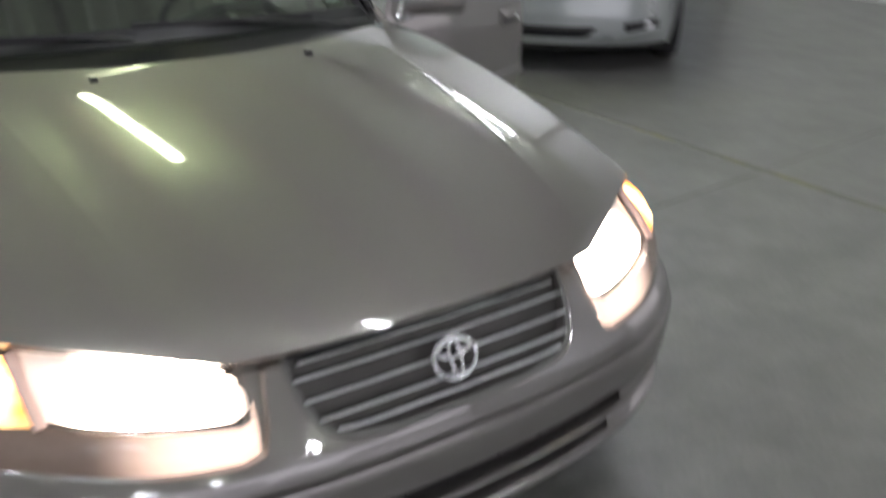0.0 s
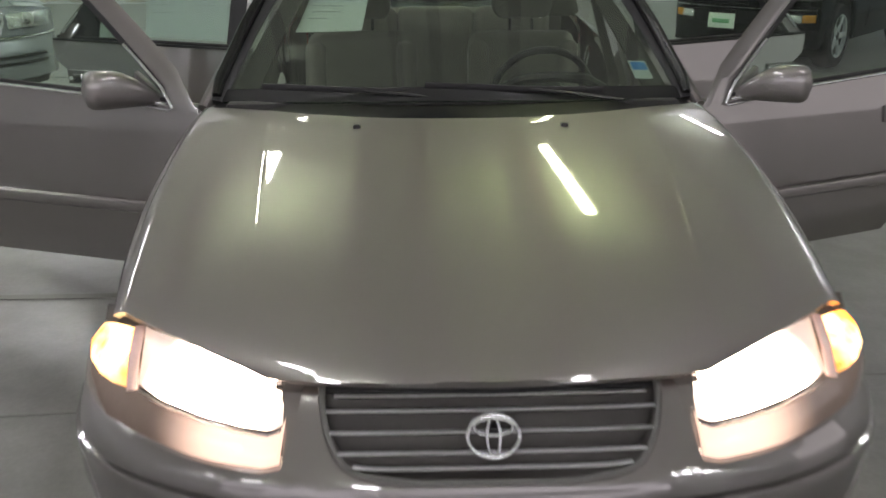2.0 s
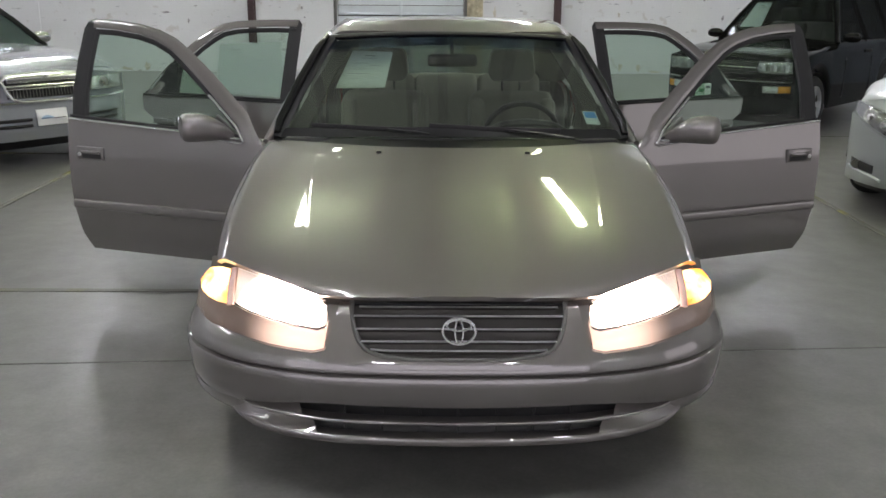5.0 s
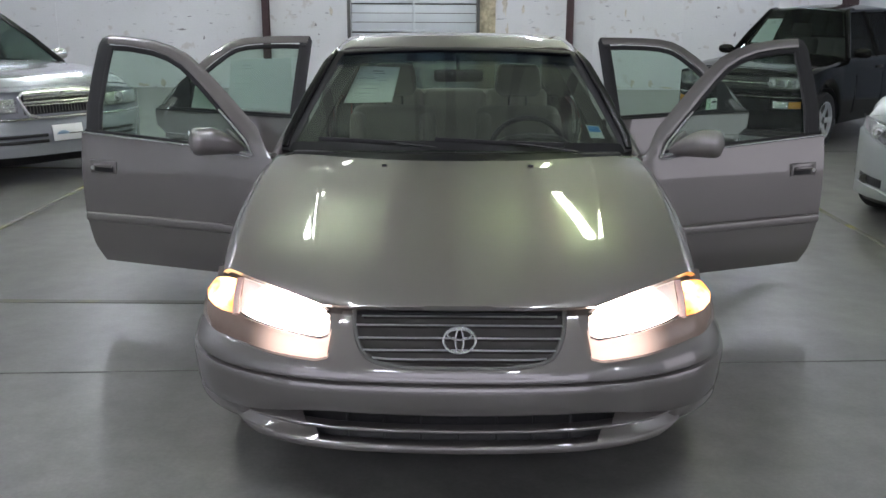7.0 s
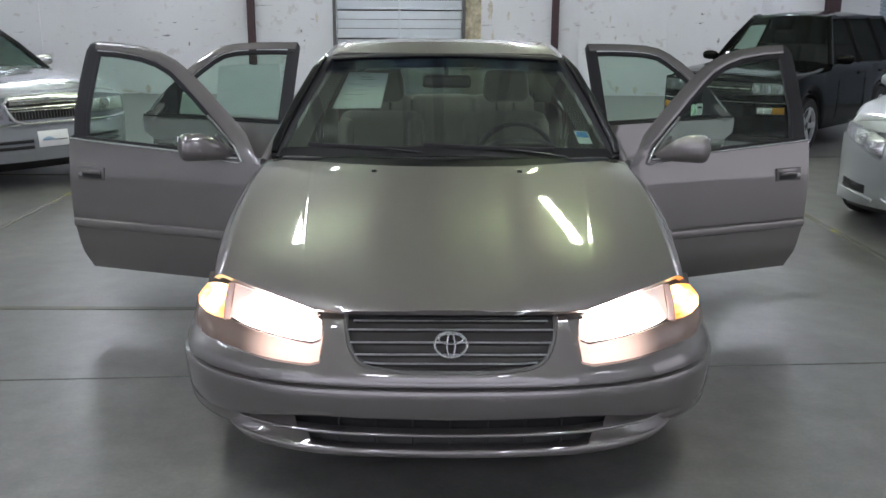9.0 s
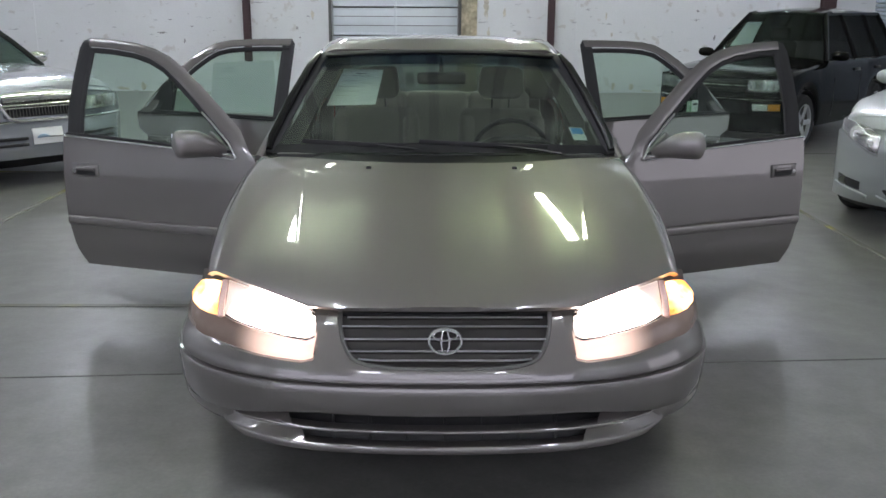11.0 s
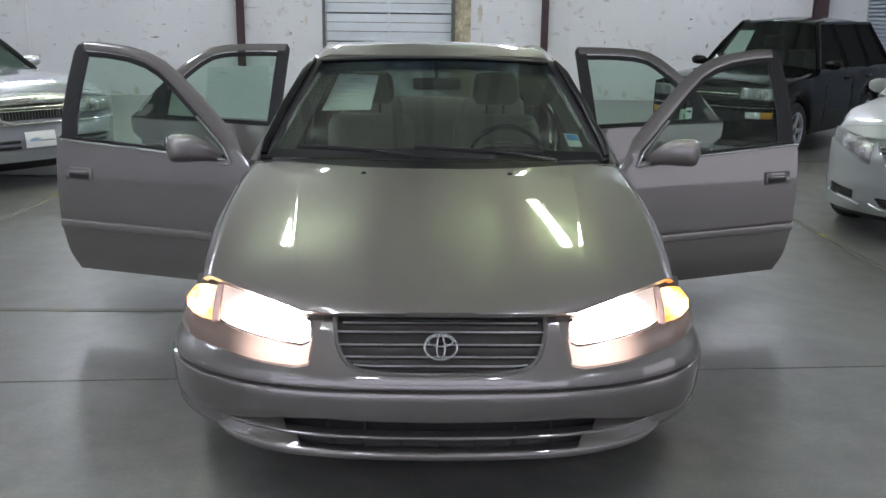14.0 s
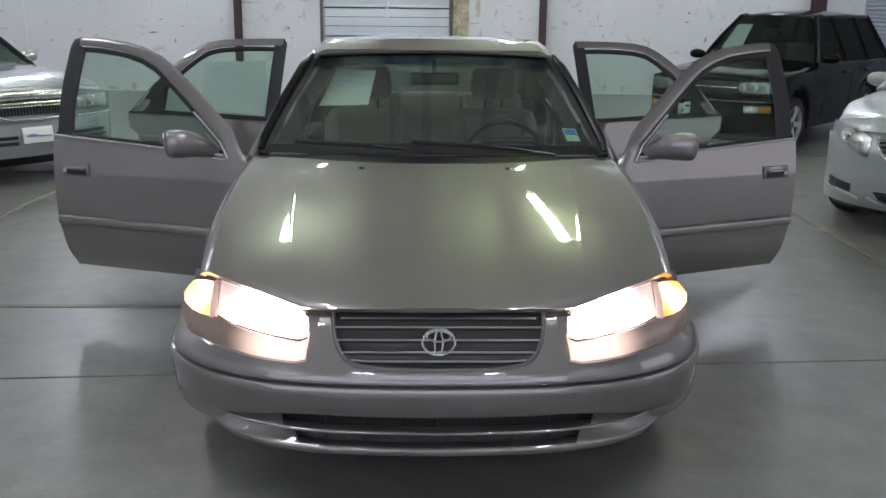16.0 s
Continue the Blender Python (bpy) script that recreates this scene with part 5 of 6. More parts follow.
        part("quarter_bar", flip(tube([(door_n(0.94) - 0.015, y + 0.015, 0.93), (door_n(zt) - 0.012, y, zt)], 0.012, 0.012, 8)), BLACK_TRIM, door, "black quarter-glass bar")
        part("quarter_panel_trim", flip(prism([(y + 0.005, 0.945), (0.965, 0.955), (0.945, 0.99), (0.845, 1.11), (y + 0.002, 1.155)], "x", -0.06, -0.045)), BLACK_PLASTIC, door, "black triangular quarter trim")
        part("quarter_edge", flip(tube([(door_n(z_) + 0.006, y_, z_) for y_, z_ in ((0.965, 0.975), (0.90, 1.055), (0.83, 1.135))], 0.006, n=6)), CHROME_DULL, door, "bright edge of the quarter trim")
    if handle:
        y, z = handle
        part("handle_outline", flip(box((door_n(z) + 0.002, y, z), (0.0095, 0.160, 0.066), 0.003)), GREY_PLASTIC, door, "dark gap round the handle plate")
        h = part("door_handle", flip(box((door_n(z) + 0.005, y, z), (0.010, 0.158, 0.064), 0.004)), PAINT, door)
        part("handle_recess", flip(box((door_n(z) + 0.0095, y - 0.008, z - 0.008), (0.004, 0.112, 0.034), 0.0015)), BLACK_PLASTIC, door, "dark handle recess")
        part("handle_bar", flip(tube([(door_n(z) + 0.013, y - 0.06, z + 0.006), (door_n(z) + 0.019, y - 0.008, z + 0.008), (door_n(z) + 0.013, y + 0.045, z + 0.006)], 0.007, 0.009, 8)), PAINT, door)
        part("key_lock", flip(lathe([(0.010, 0.0), (0.010, 0.004), (0.004, 0.005)], 12, "x", (door_n(z) + 0.009, y + 0.063, z - 0.006))), CHROME_DULL, door, "metal key lock")
    if sail:
        bms = prism([(0.12, 0.866), (0.275, 0.884), (0.262, 0.985)], "x", -0.05, -0.022, 0.004)
        part("mirror_sail", flip(bms), GREY_PLASTIC, door, "grey mirror mounting triangle")
        edge_in = inwards(outline, 0.078)
        up_edge = [Vector(edge_in[1]), Vector(edge_in[1]).lerp(Vector(edge_in[2]), 0.5), Vector(edge_in[2]), Vector(edge_in[2]).lerp(Vector(edge_in[3]), 0.4)]
        run = [(0.30, 0.876), (0.2, 0.868), (0.122, 0.861), (0.108, 0.868)] + up_edge
        part("sail_trim", flip(tube([(door_n(z) + 0.010, y, z) for y, z in run], 0.006, n=8, up=(1, 0, 0))), BADGE_METAL, door, "bright trim round the mirror base")
    if mirror:
        def shell_pt(u, v):
            a = 2 * math.pi * u
            c = Vector((-0.03, 0.168, 0)).lerp(Vector((0.15, 0.358, 0)), v)
            grown = smooth_interp(min(v, 0.76), [0, 0.1, 0.25, 0.42, 0.58, 0.70, 0.76], [0.20, 0.40, 0.64, 0.86, 0.97, 0.995, 1.0])
            closed = math.sqrt(max(0.0, 1 - (max(v - 0.76, 0) / 0.24) ** 4))
            ra, rb = 0.060 * grown * closed, 0.066 * grown * closed
            c.z = 0.874 + 0.066 * grown
            ca, sa = math.cos(a), math.sin(a)
            q = (abs(ca) ** 3.2 + abs(sa) ** 3.2) ** (-1 / 3.2)
            return tuple(c + Vector((-0.72, 0.69, 0)) * ra * ca * q + Vector((0, 0, 1)) * rb * sa * q)
        sh = part("side_mirror", flip(grid(shell_pt, 28, 20)), PAINT, door)
        part("mirror_foot", flip(box((-0.03, 0.23, 0.905), (0.09, 0.08, 0.03), 0.01)), BLACK_PLASTIC, door, "black mirror foot")
        part("mirror_glass", flip(box((0.045, 0.343, 0.942), (0.006, 0.14, 0.085), 0.002, None, pose(0, 0, 0, 0, 0, -43))), CHROME, door, "mirror glass")
    return door


FRONT_TOP = [(0.022, 0.925), (0.10, 0.995), (0.215, 1.091), (0.35, 1.196), (0.45, 1.268), (0.545, 1.326), (0.645, 1.364), (0.755, 1.388), (0.90, 1.403), (1.035, 1.408), (1.075, 1.395), (1.093, 1.36), (1.105, 1.22), (1.108, 1.06), (1.09, 0.93)]
FRONT_PAINT = [0.075, 0.074, 0.072, 0.068, 0.064, 0.058, 0.052, 0.047, 0.044, 0.042, 0.042, 0.086, 0.086, 0.086, 0.086]
FRONT_SEAL = [0.088, 0.087, 0.085, 0.081, 0.077, 0.071, 0.066, 0.062, 0.060, 0.060, 0.068, 0.082, 0.084, 0.084, 0.084]
BACK_TOP = [(0.035, 0.93), (0.03, 1.2), (0.028, 1.36), (0.05, 1.388), (0.20, 1.386), (0.33, 1.382), (0.45, 1.374), (0.54, 1.357), (0.615, 1.322), (0.70, 1.265), (0.78, 1.198), (0.885, 1.097), (0.955, 1.012), (1.0, 0.945)]
BACK_PAINT = [0.072, 0.072, 0.072, 0.040, 0.040, 0.040, 0.042, 0.045, 0.048, 0.052, 0.055, 0.06, 0.065, 0.065]
BACK_SEAL = [0.070, 0.070, 0.068, 0.062, 0.058, 0.058, 0.060, 0.062, 0.066, 0.070, 0.072, 0.076, 0.08, 0.08]
BACK_HINGE, BACK_ANGLE = (0.868, 2.66), {-1: 73.0, 1: 69.0}
for sx in (-1, 1):
    open_door(sx, (0.872, 1.635), 71 if sx < 0 else 68, FRONT_TOP, ([0.25, 0.34, 0.5, 0.87], [1.05, 1.08, 1.108, 1.113]), 0.25, "front_door", "beige front door standing wide open", handle=(0.975, 0.762), mirror=True, sail=True, paint_w=FRONT_PAINT, seal_w=FRONT_SEAL)
    open_door(sx, BACK_HINGE, BACK_ANGLE[sx], BACK_TOP, ([0.25, 0.5, 0.7, 0.87], [0.64, 0.90, 1.005, 1.02]), 0.25, "rear_door", "beige rear door standing wide open", arch=(0.94, 0.31, 0.37), divider=(0.785, 1.155), post=3, belt0=0.925, belt1=0.018, handle=(0.86, 0.775), paint_w=BACK_PAINT, seal_w=BACK_SEAL)


def on_back_door(sx, y, z, off=-0.03):
    """A place on the inner side of an open rear door, in the world."""
    return pose(sx * BACK_HINGE[0], BACK_HINGE[1], 0, 0, 0, -sx * BACK_ANGLE[sx]) @ Vector((sx * (door_n(z) + off), y, z))


# ---- paper sheets behind glass ----
def paper_sheet(name, corners, rows, label, mat=PAPER, ink=INK):
    tl, tr, br, bl = [Vector(c) for c in corners]
    p = thing(name, label, "paper sheet")
    p.location = bl
    tl, tr, br, bl = [c - p.location for c in (tl, tr, br, bl)]
    part("sheet", thick(grid(lambda u, v: tuple(bl.lerp(br, u).lerp(tl.lerp(tr, u), v)), 6, 6), 0.0015), mat, p)
    n = (tr - tl).cross(bl - tl).normalized()
    if n.y > 0:
        n = -n
    for u0, u1, v, h in rows:
        part("print_bar", thick(grid(lambda a, b: tuple(bl.lerp(br, u0 + (u1 - u0) * a).lerp(tl.lerp(tr, u0 + (u1 - u0) * a), v + h * b) + n * 0.002), 1, 1), 0.0005), ink, p)
    return p


FORM_ROWS = [(0.35, 0.62, 0.86, 0.02), (0.3, 0.7, 0.80, 0.012), (0.12, 0.5, 0.66, 0.008), (0.55, 0.8, 0.6, 0.008), (0.1, 0.7, 0.5, 0.006), (0.12, 0.6, 0.38, 0.008), (0.12, 0.4, 0.25, 0.006)]
paper_sheet("window_form", sheet_pts, FORM_ROWS, "large pale printed form hanging behind the windshield")

# a second form stands in the rear door glass, on the passenger side
paper_sheet("window_form", [on_back_door(-1, *c) for c in ((0.56, 1.24), (0.34, 1.255), (0.335, 0.96), (0.545, 0.966))], FORM_ROWS, "dim printed form on the rear door glass", PAPER_DIM, FAINT_INK)
paper_sheet("window_form", [on_back_door(-1, *c) for c in ((0.352, 1.25), (0.165, 1.262), (0.10, 0.955), (0.345, 0.962))], FORM_ROWS[2:5], "pale crumpled form on the rear door glass", PAPER_DIM, FAINT_INK)
tag = thing("window_tag", "small white tag on the rear door quarter panel", "tag", m=Matrix.Translation(on_back_door(1, 0.741, 0.962, 0.0)) @ pose(0, 0, 0, 0, 0, 21))
part("sheet", box((0.022, 0, 0.034), (0.045, 0.003, 0.068), 0.001), PAPER, tag)
part("print_bar", box((0.022, -0.0025, 0.045), (0.03, 0.002, 0.012)), INK, tag)
sticker = thing("inspection_sticker", "small blue and white sticker inside the windshield corner", "sticker")
part("sheet", thick(grid(lambda u, v: ws_point(0.905 + 0.045 * u, 0.14 + 0.11 * v, 1.0, -0.012), 4, 4), 0.001), PAPER, sticker)
part("print", thick(grid(lambda u, v: ws_point(0.908 + 0.038 * u, 0.19 + 0.05 * v, 1.0, -0.0095), 4, 4), 0.0005), BLUE_INK, sticker, "blue print")


# ---- other vehicles ----
def vehicle(name, label, spec, m):
    """A parked vehicle built round its stations, nose at local y = 0 looking to -y."""
    v = thing(name, label, spec["category"], m=m)
    st = spec["stations"]          # y, half width, bottom, top at the centre, shoulder height
    ys = [s[0] for s in st]
    paint = spec["paint"]
    wheels, r = spec["wheels"], spec["r"]

    def val(y, k):
        return smooth_interp(y, ys, [s[k] for s in st])

    def arch(y, low):
        z = low
        for wy in wheels:
            d = abs(y - wy)
            if d < r * 1.17:
                z = max(z, r + math.sqrt((r * 1.17) ** 2 - d * d))
        return z

    L = ys[-1]

    def front(x, w):
        return spec["nose"] * (abs(x) / w) ** spec.get("nose_pow", 2.6)

    def side(sx):
        def fn(u, q):
            y = u * L
            w, zb, zs = val(y, 1), val(y, 2), val(y, 4)
            prof_x = [0.93, 0.975, 0.995, 1.0, 1.0, 0.985, 0.95]
            prof_z = [1.0, 0.94, 0.84, 0.62, 0.4, 0.18, 0.0]
            lo = arch(y, zb)
            k = q * 6
            px = np.interp(k, range(7), prof_x)
            z = lo + (zs - lo) * np.interp(k, range(7), prof_z)
            yy = y + front(px * w, w) * max(0, 1 - y / 0.9)
            return (sx * px * w, yy, z)
        return fn
    for sx in (-1, 1):
        part("side_panel", thick(grid(side(sx), 70, 14), 0.004), paint, v)
    # upper deck: hood, scuttle and rear deck
    y_hood, y_deck = spec["cowl"], spec["deck"]

    def deck(y0, y1, proud=0.0, lim=1.0):
        def fn(u, q):
            y = y0 + (y1 - y0) * u
            s = 2 * q - 1
            w, zt, zs = val(y, 1), val(y, 3), val(y, 4)
            x = s * 0.93 * w * lim
            e = abs(s * lim)
            z = zt + (zs - zt) * (0.35 * e ** 2 + 0.65 * e ** 5) + proud
            z += spec.get("crease", 0.0) * math.exp(-((abs(x) - 0.55 * w) / 0.04) ** 2)
            yy = y + front(x, w) * max(0, 1 - y / 0.9)
            return (x, yy, z)
        return fn
    part("upper_deck", grid(deck(0.0, y_hood + 0.1), 30, 24), paint, v)
    part("hood", thick(grid(deck(spec["hood0"], y_hood - 0.02, 0.004, 0.95), 30, 24), 0.004), paint, v)
    part("tail_deck", grid(deck(y_deck - 0.05, L), 14, 20), paint, v)
    # nose skin from hood edge to the bottom of the bumper
    prof = spec["face"]            # (z, forward offset)

    def nose(u, q):
        s = 2 * u - 1
        w = val(0.0, 1)
        k = q * (len(prof) - 1)
        i = min(int(k), len(prof) - 2)
        f = k - i
        z = prof[i][0] + (prof[i + 1][0] - prof[i][0]) * f
        d = prof[i][1] + (prof[i + 1][1] - prof[i][1]) * f
        e = abs(s)
        return (s * 0.99 * w, front(s * 0.99 * w, w) - d * (1 - e ** 6), z + (val(0, 4) - val(0, 3)) * e ** 3 * (1 - q) ** 2)
    part("front_fascia", thick(grid(nose, 40, 4 * (len(prof) - 1)), 0.005), paint, v)

    # added black sheet that stands in for the dark shade under the bumper
    zv = prof[-1][0] + 0.02
    part("valance", thick(grid(lambda u, q: ((2 * u - 1) * 0.94 * st[0][1], front((2 * u - 1) * 0.94 * st[0][1], st[0][1]) + 0.05 + 0.10 * q, zv - (zv - 0.15) * q), 24, 4), 0.006), BLACK_PLASTIC, v, "black sheet added for the shade under the bumper")

    def on_face(x, z, out_=0.006):
        w = val(0.0, 1)
        zs_ = [p[0] for p in prof][::-1]
        d = float(np.interp(z, zs_, [p[1] for p in prof][::-1]))
        e = min(abs(x) / (0.99 * w), 1)
        return (x, front(x, w) - d * (1 - e ** 6) - out_, z)

    def face_patch(pname, x0, x1, ztop, zbot, mat, plabel="", depth=0.012, out_=0.006, parent=None, nx=14, nz=4):
        def fn(u, q):
            x = x0 + (x1 - x0) * u
            a = ztop(x) if callable(ztop) else ztop
            b = zbot(x) if callable(zbot) else zbot
            return on_face(x, b + (a - b) * q, out_ + 0.008 * math.sin(math.pi * u) * math.sin(math.pi * q))
        return part(pname, thick(grid(fn, nx, nz), depth), mat, parent or v, plabel)

    def face_bar(pname, x0, x1, z, t, mat, plabel="", out_=0.012, parent=None):
        pts = [on_face(x0 + (x1 - x0) * i / 16, z(x0 + (x1 - x0) * i / 16) if callable(z) else z, out_) for i in range(17)]
        return part(pname, tube(pts, 0.012, t, 8), mat, parent or v, plabel)
    # greenhouse
    g = spec["house"]
    belt = lambda y: val(y, 4) + 0.005
    A0, A1 = Vector((g["wb"], g["a0"], belt(g["a0"]))), Vector((g["wt"], g["a1"], g["zr"] - 0.05))
    C0, C1 = Vector((g["wb"] * 0.97, g["c0"], belt(g["c0"]))), Vector((g["wt"] * 0.97, g["c1"], g["zr"] - 0.06))

    def roof(u, q):
        s = 2 * u - 1
        y = g["a1"] - 0.02 + (g["c1"] - g["a1"] + 0.04) * q
        z = g["zr"] + g.get("crown", 0.0) * (1 - s * s) - 0.03 * (2 * q - 1) ** 2 - 0.025 * s * s - 0.03 * max(0, (abs(s) - 0.85) / 0.15) ** 2
        z -= g.get("roll", 0.0) * max(0, (0.09 - q) / 0.09) ** 2
        return (s * g["wt"] * 1.03, y + 0.06 * s * s * (1 - 2 * q), z)
    part("roof", thick(grid(roof, 20, 64), 0.012), paint, v)

    def pane(pname, p00, p10, p01, p11, mat, plabel, bulge=(0, 0, 0)):
        a, b, c, d = [Vector(p) for p in (p00, p10, p01, p11)]

        def fn(u, q):
            p = a.lerp(b, u).lerp(c.lerp(d, u), q) + Vector(bulge) * math.sin(math.pi * q) * (1 - (2 * u - 1) ** 2)
            return tuple(p)
        ob = part(pname, thick(grid(fn, 12, 6), 0.004), mat, v, plabel)
        ob.visible_shadow = False
        return ob
    fx = Vector((-1, 1, 1))
    ws0 = val(g["a0"], 3)
    base_mid = Vector((0, g["a0"] - 0.08, ws0 + 0.01))

    def screen(u, q):
        s = 2 * u - 1
        b = Vector((s * A0.x, A0.y - 0.07 * (1 - s * s), A0.z + (base_mid.z - A0.z) * (1 - s * s)))
        t = Vector((s * A1.x, A1.y - 0.04 * (1 - s * s), A1.z + 0.035 * (1 - s * s)))
        return tuple(b.lerp(t, q))
    ob = part("windshield", thick(grid(screen, 20, 10), 0.004), spec["glass_front"], v, "raked windshield")
    ob.visible_shadow = False
    pane("rear_window", C0 * 1, C0 * fx, C1 * 1, C1 * fx, spec["glass"], "rear window")
    for sx in (-1, 1):
        k = Vector((sx, 1, 1))
        cuts = g["cuts"]
        for i, (y0, y1) in enumerate(zip(cuts, cuts[1:])):
            def top_pt(y):
                if y < g["a1"]:
                    f = (y - g["a0"]) / (g["a1"] - g["a0"])
                    return A0.lerp(A1, max(f, 0.02))
                if y > g["c1"]:
                    f = (y - g["c1"]) / (g["c0"] - g["c1"])
                    return C1.lerp(C0, min(f, 0.98))
                return Vector((g["wt"], y, g["zr"] - 0.055))

            def fn(u, q, y0=y0, y1=y1, sx=sx):
                y = y0 + 0.02 + (y1 - y0 - 0.04) * u
                b = Vector((g["wb"] + 0.002, y, belt(y)))
                t = top_pt(y)
                p = b.lerp(t, q)
                return (sx * p.x, p.y, p.z)
            ob = part("side_window", thick(grid(fn, 12, 5), 0.004), spec["glass"], v, "side window")
            ob.visible_shadow = False
            if i:
                t = top_pt(y0)
                part("b_pillar", tube([(sx * g["wb"], y0, belt(y0)), (sx * t.x, t.y, t.z)], 0.03, 0.022, 8, up=(0, 1, 0)), spec.get("pillar", BLACK_PLASTIC), v, "door pillar")
        part("a_pillar", tube([tuple(A0 * k), tuple((A0.lerp(A1, 0.5) + Vector((0.004, -0.01, 0.012))) * k), tuple(A1 * k), tuple((A1 + Vector((0, 0.15, 0.015))) * k)], 0.032, 0.026, 8), spec.get("a_mat", paint), v)
        part("c_pillar", tube([tuple(C1 * k), tuple(C0 * k)], 0.05, 0.035, 8), paint, v)
        part("roof_rail", tube([(sx * g["wt"] * 1.0, y, g["zr"] - 0.05) for y in np.linspace(g["a1"], g["c1"], 8)], 0.03, 0.026, 8), paint, v)
        mz = belt(g["a0"]) + 0.07
        mm = part("side_mirror", grid(lambda u, q, sx=sx: (sx * (g["wb"] + 0.12 - 0.10 * math.cos(math.pi * q)), g["a0"] + g.get("mirror_y", 0.30) + 0.05 * math.sin(math.pi * q) ** 0.6 * math.cos(2 * math.pi * u), mz + spec.get("mirror_h", 0.062) * math.sin(math.pi * q) ** 0.6 * math.sin(2 * math.pi * u)), 16, 10), spec.get("mirror_mat", paint), v, "side mirror")
        for wy in wheels:
            wheel(v, sx * (val(wy, 1) - 0.10), wy, r, sx, spec["spokes"])
            part("wheel_liner", grid(lambda u, q, sx=sx, wy=wy: (sx * (val(wy, 1) - 0.3 + 0.29 * q), wy - r * 1.14 * math.cos(math.pi * u), r + r * 1.14 * math.sin(math.pi * u)), 16, 2), BLACK_PLASTIC, v, "black wheel-arch liner")
        # door joints and handles
        for y in spec["door_joints"]:
            w = val(y, 1)
            part("door_joint", tube([(sx * (w * f + 0.001), y, zz) for f, zz in ((0.985, val(y, 2) + 0.1), (1.0, val(y, 2) + 0.25), (1.0, val(y, 4) - 0.2), (0.955, val(y, 4) - 0.03))], 0.004, n=6), BLACK_TRIM, v, "dark door joint")
        for y in spec["handles"]:
            part("door_handle", box((sx * (val(y, 1) + 0.008), y, val(y, 4) - 0.12), (0.03, 0.16, 0.035), 0.01), spec.get("handle_mat", paint), v)
    part("underbody", box((0, L / 2, spec["r"] * 0.9), (2 * st[2][1] - 0.5, L - 0.5, 0.12), 0.02), BLACK_PLASTIC, v, "dark underbody")
    part("tail_panel", grid(lambda u, q: ((2 * u - 1) * 0.95 * st[-1][1], L + 0.02 * math.sin(math.pi * q), val(L, 2) + (val(L, 3) - 0.02 - val(L, 2)) * q), 10, 6), paint, v)
    for x in (-g["wb"] * 0.46, g["wb"] * 0.46):
        yb = g["a0"] + 1.15
        s = part("front_seat", cushion((x, yb, belt(yb) - 0.05), (0.46, 0.14, 0.5), 0.05, pose(0, 0, 0, -15)), spec["seat"], v, "front seat")
        part("headrest", cushion((x, yb + 0.07, belt(yb) + 0.29), (0.25, 0.1, 0.16), 0.04), spec["seat"], s)
    part("rear_bench", cushion((0, g["c0"] - 0.75, belt(3) - 0.08), (g["wb"] * 1.7, 0.16, 0.5), 0.05, pose(0, 0, 0, -20)), spec["seat"], v, "rear seat")
    part("dashboard", box((0, g["a0"] + 0.28, belt(g["a0"]) - 0.06), (g["wb"] * 1.8, 0.5, 0.1), 0.03), DASH, v, "dark dashboard")
    part("cabin_floor", box((0, (g["a0"] + g["c0"]) / 2, 0.34), (g["wb"] * 1.8, g["c0"] - g["a0"], 0.04), 0.01), CARPET, v, "dark cabin floor")
    return v, face_patch, face_bar, on_face


# silver sedan with a tall chrome grille
silver_spec = dict(category="car", paint=PAINT_SILVER, wheels=(0.98, 3.9), r=0.33, nose=0.22, nose_pow=3.0, cowl=1.45, deck=4.3, hood0=0.10, spokes=0,
                   stations=[(0, 0.93, 0.24, 0.80, 0.74), (0.35, 0.95, 0.2, 0.90, 0.84), (0.9, 0.97, 0.2, 0.95, 0.89), (1.6, 0.98, 0.2, 0.98, 0.93), (2.8, 0.985, 0.2, 0.97, 0.93), (4.2, 0.97, 0.2, 0.99, 0.94), (5.0, 0.95, 0.24, 0.98, 0.92), (5.3, 0.93, 0.26, 0.95, 0.88)],
                   face=[(0.80, -0.02), (0.70, 0.02), (0.62, 0.03), (0.58, 0.035), (0.555, 0.062), (0.45, 0.092), (0.34, 0.10), (0.25, 0.075)],
                   house=dict(a0=1.55, a1=2.35, c0=4.55, c1=3.75, zr=1.44, wb=0.88, wt=0.64, cuts=(1.75, 2.85, 3.75, 4.3)), glass=GLASS_DOOR, glass_front=GLASS_SMOKED, seat=GREY_PLASTIC, crease=0.008,
                   door_joints=(1.75, 2.85, 3.85), handles=(2.7, 3.65), handle_mat=CHROME, pillar=PAINT_SILVER, a_mat=PILLAR_BLACK, mirror_mat=CHROME)
v, patch, bar, face = vehicle("silver_sedan", "silver full-size sedan with chrome grille, parked", silver_spec, pose(-3.56, 5.66, 0, 0, 0, 50) @ Matrix.Diagonal((1, 1, 1.03, 1)))
patch("grille_backing", -0.34, 0.34, 0.775, 0.60, BLACK_PLASTIC, "dark grille backing", 0.01, 0.008)
for k in range(23):
    x = -0.32 + 0.64 * k / 22
    p = [face(x, z, 0.028) for z in (0.61, 0.69, 0.765)]
    part("grille_bar", tube(p, 0.003, 0.006, 6, up=(0, 1, 0)), GREY_PLASTIC, v, "upright grey grille bar")
ring = [(-0.31, 0.60), (-0.36, 0.69), (-0.37, 0.75), (-0.33, 0.785), (-0.18, 0.80), (0.18, 0.80), (0.33, 0.785), (0.37, 0.75), (0.36, 0.69), (0.31, 0.60), (0.22, 0.57), (-0.22, 0.57), (-0.31, 0.60)]
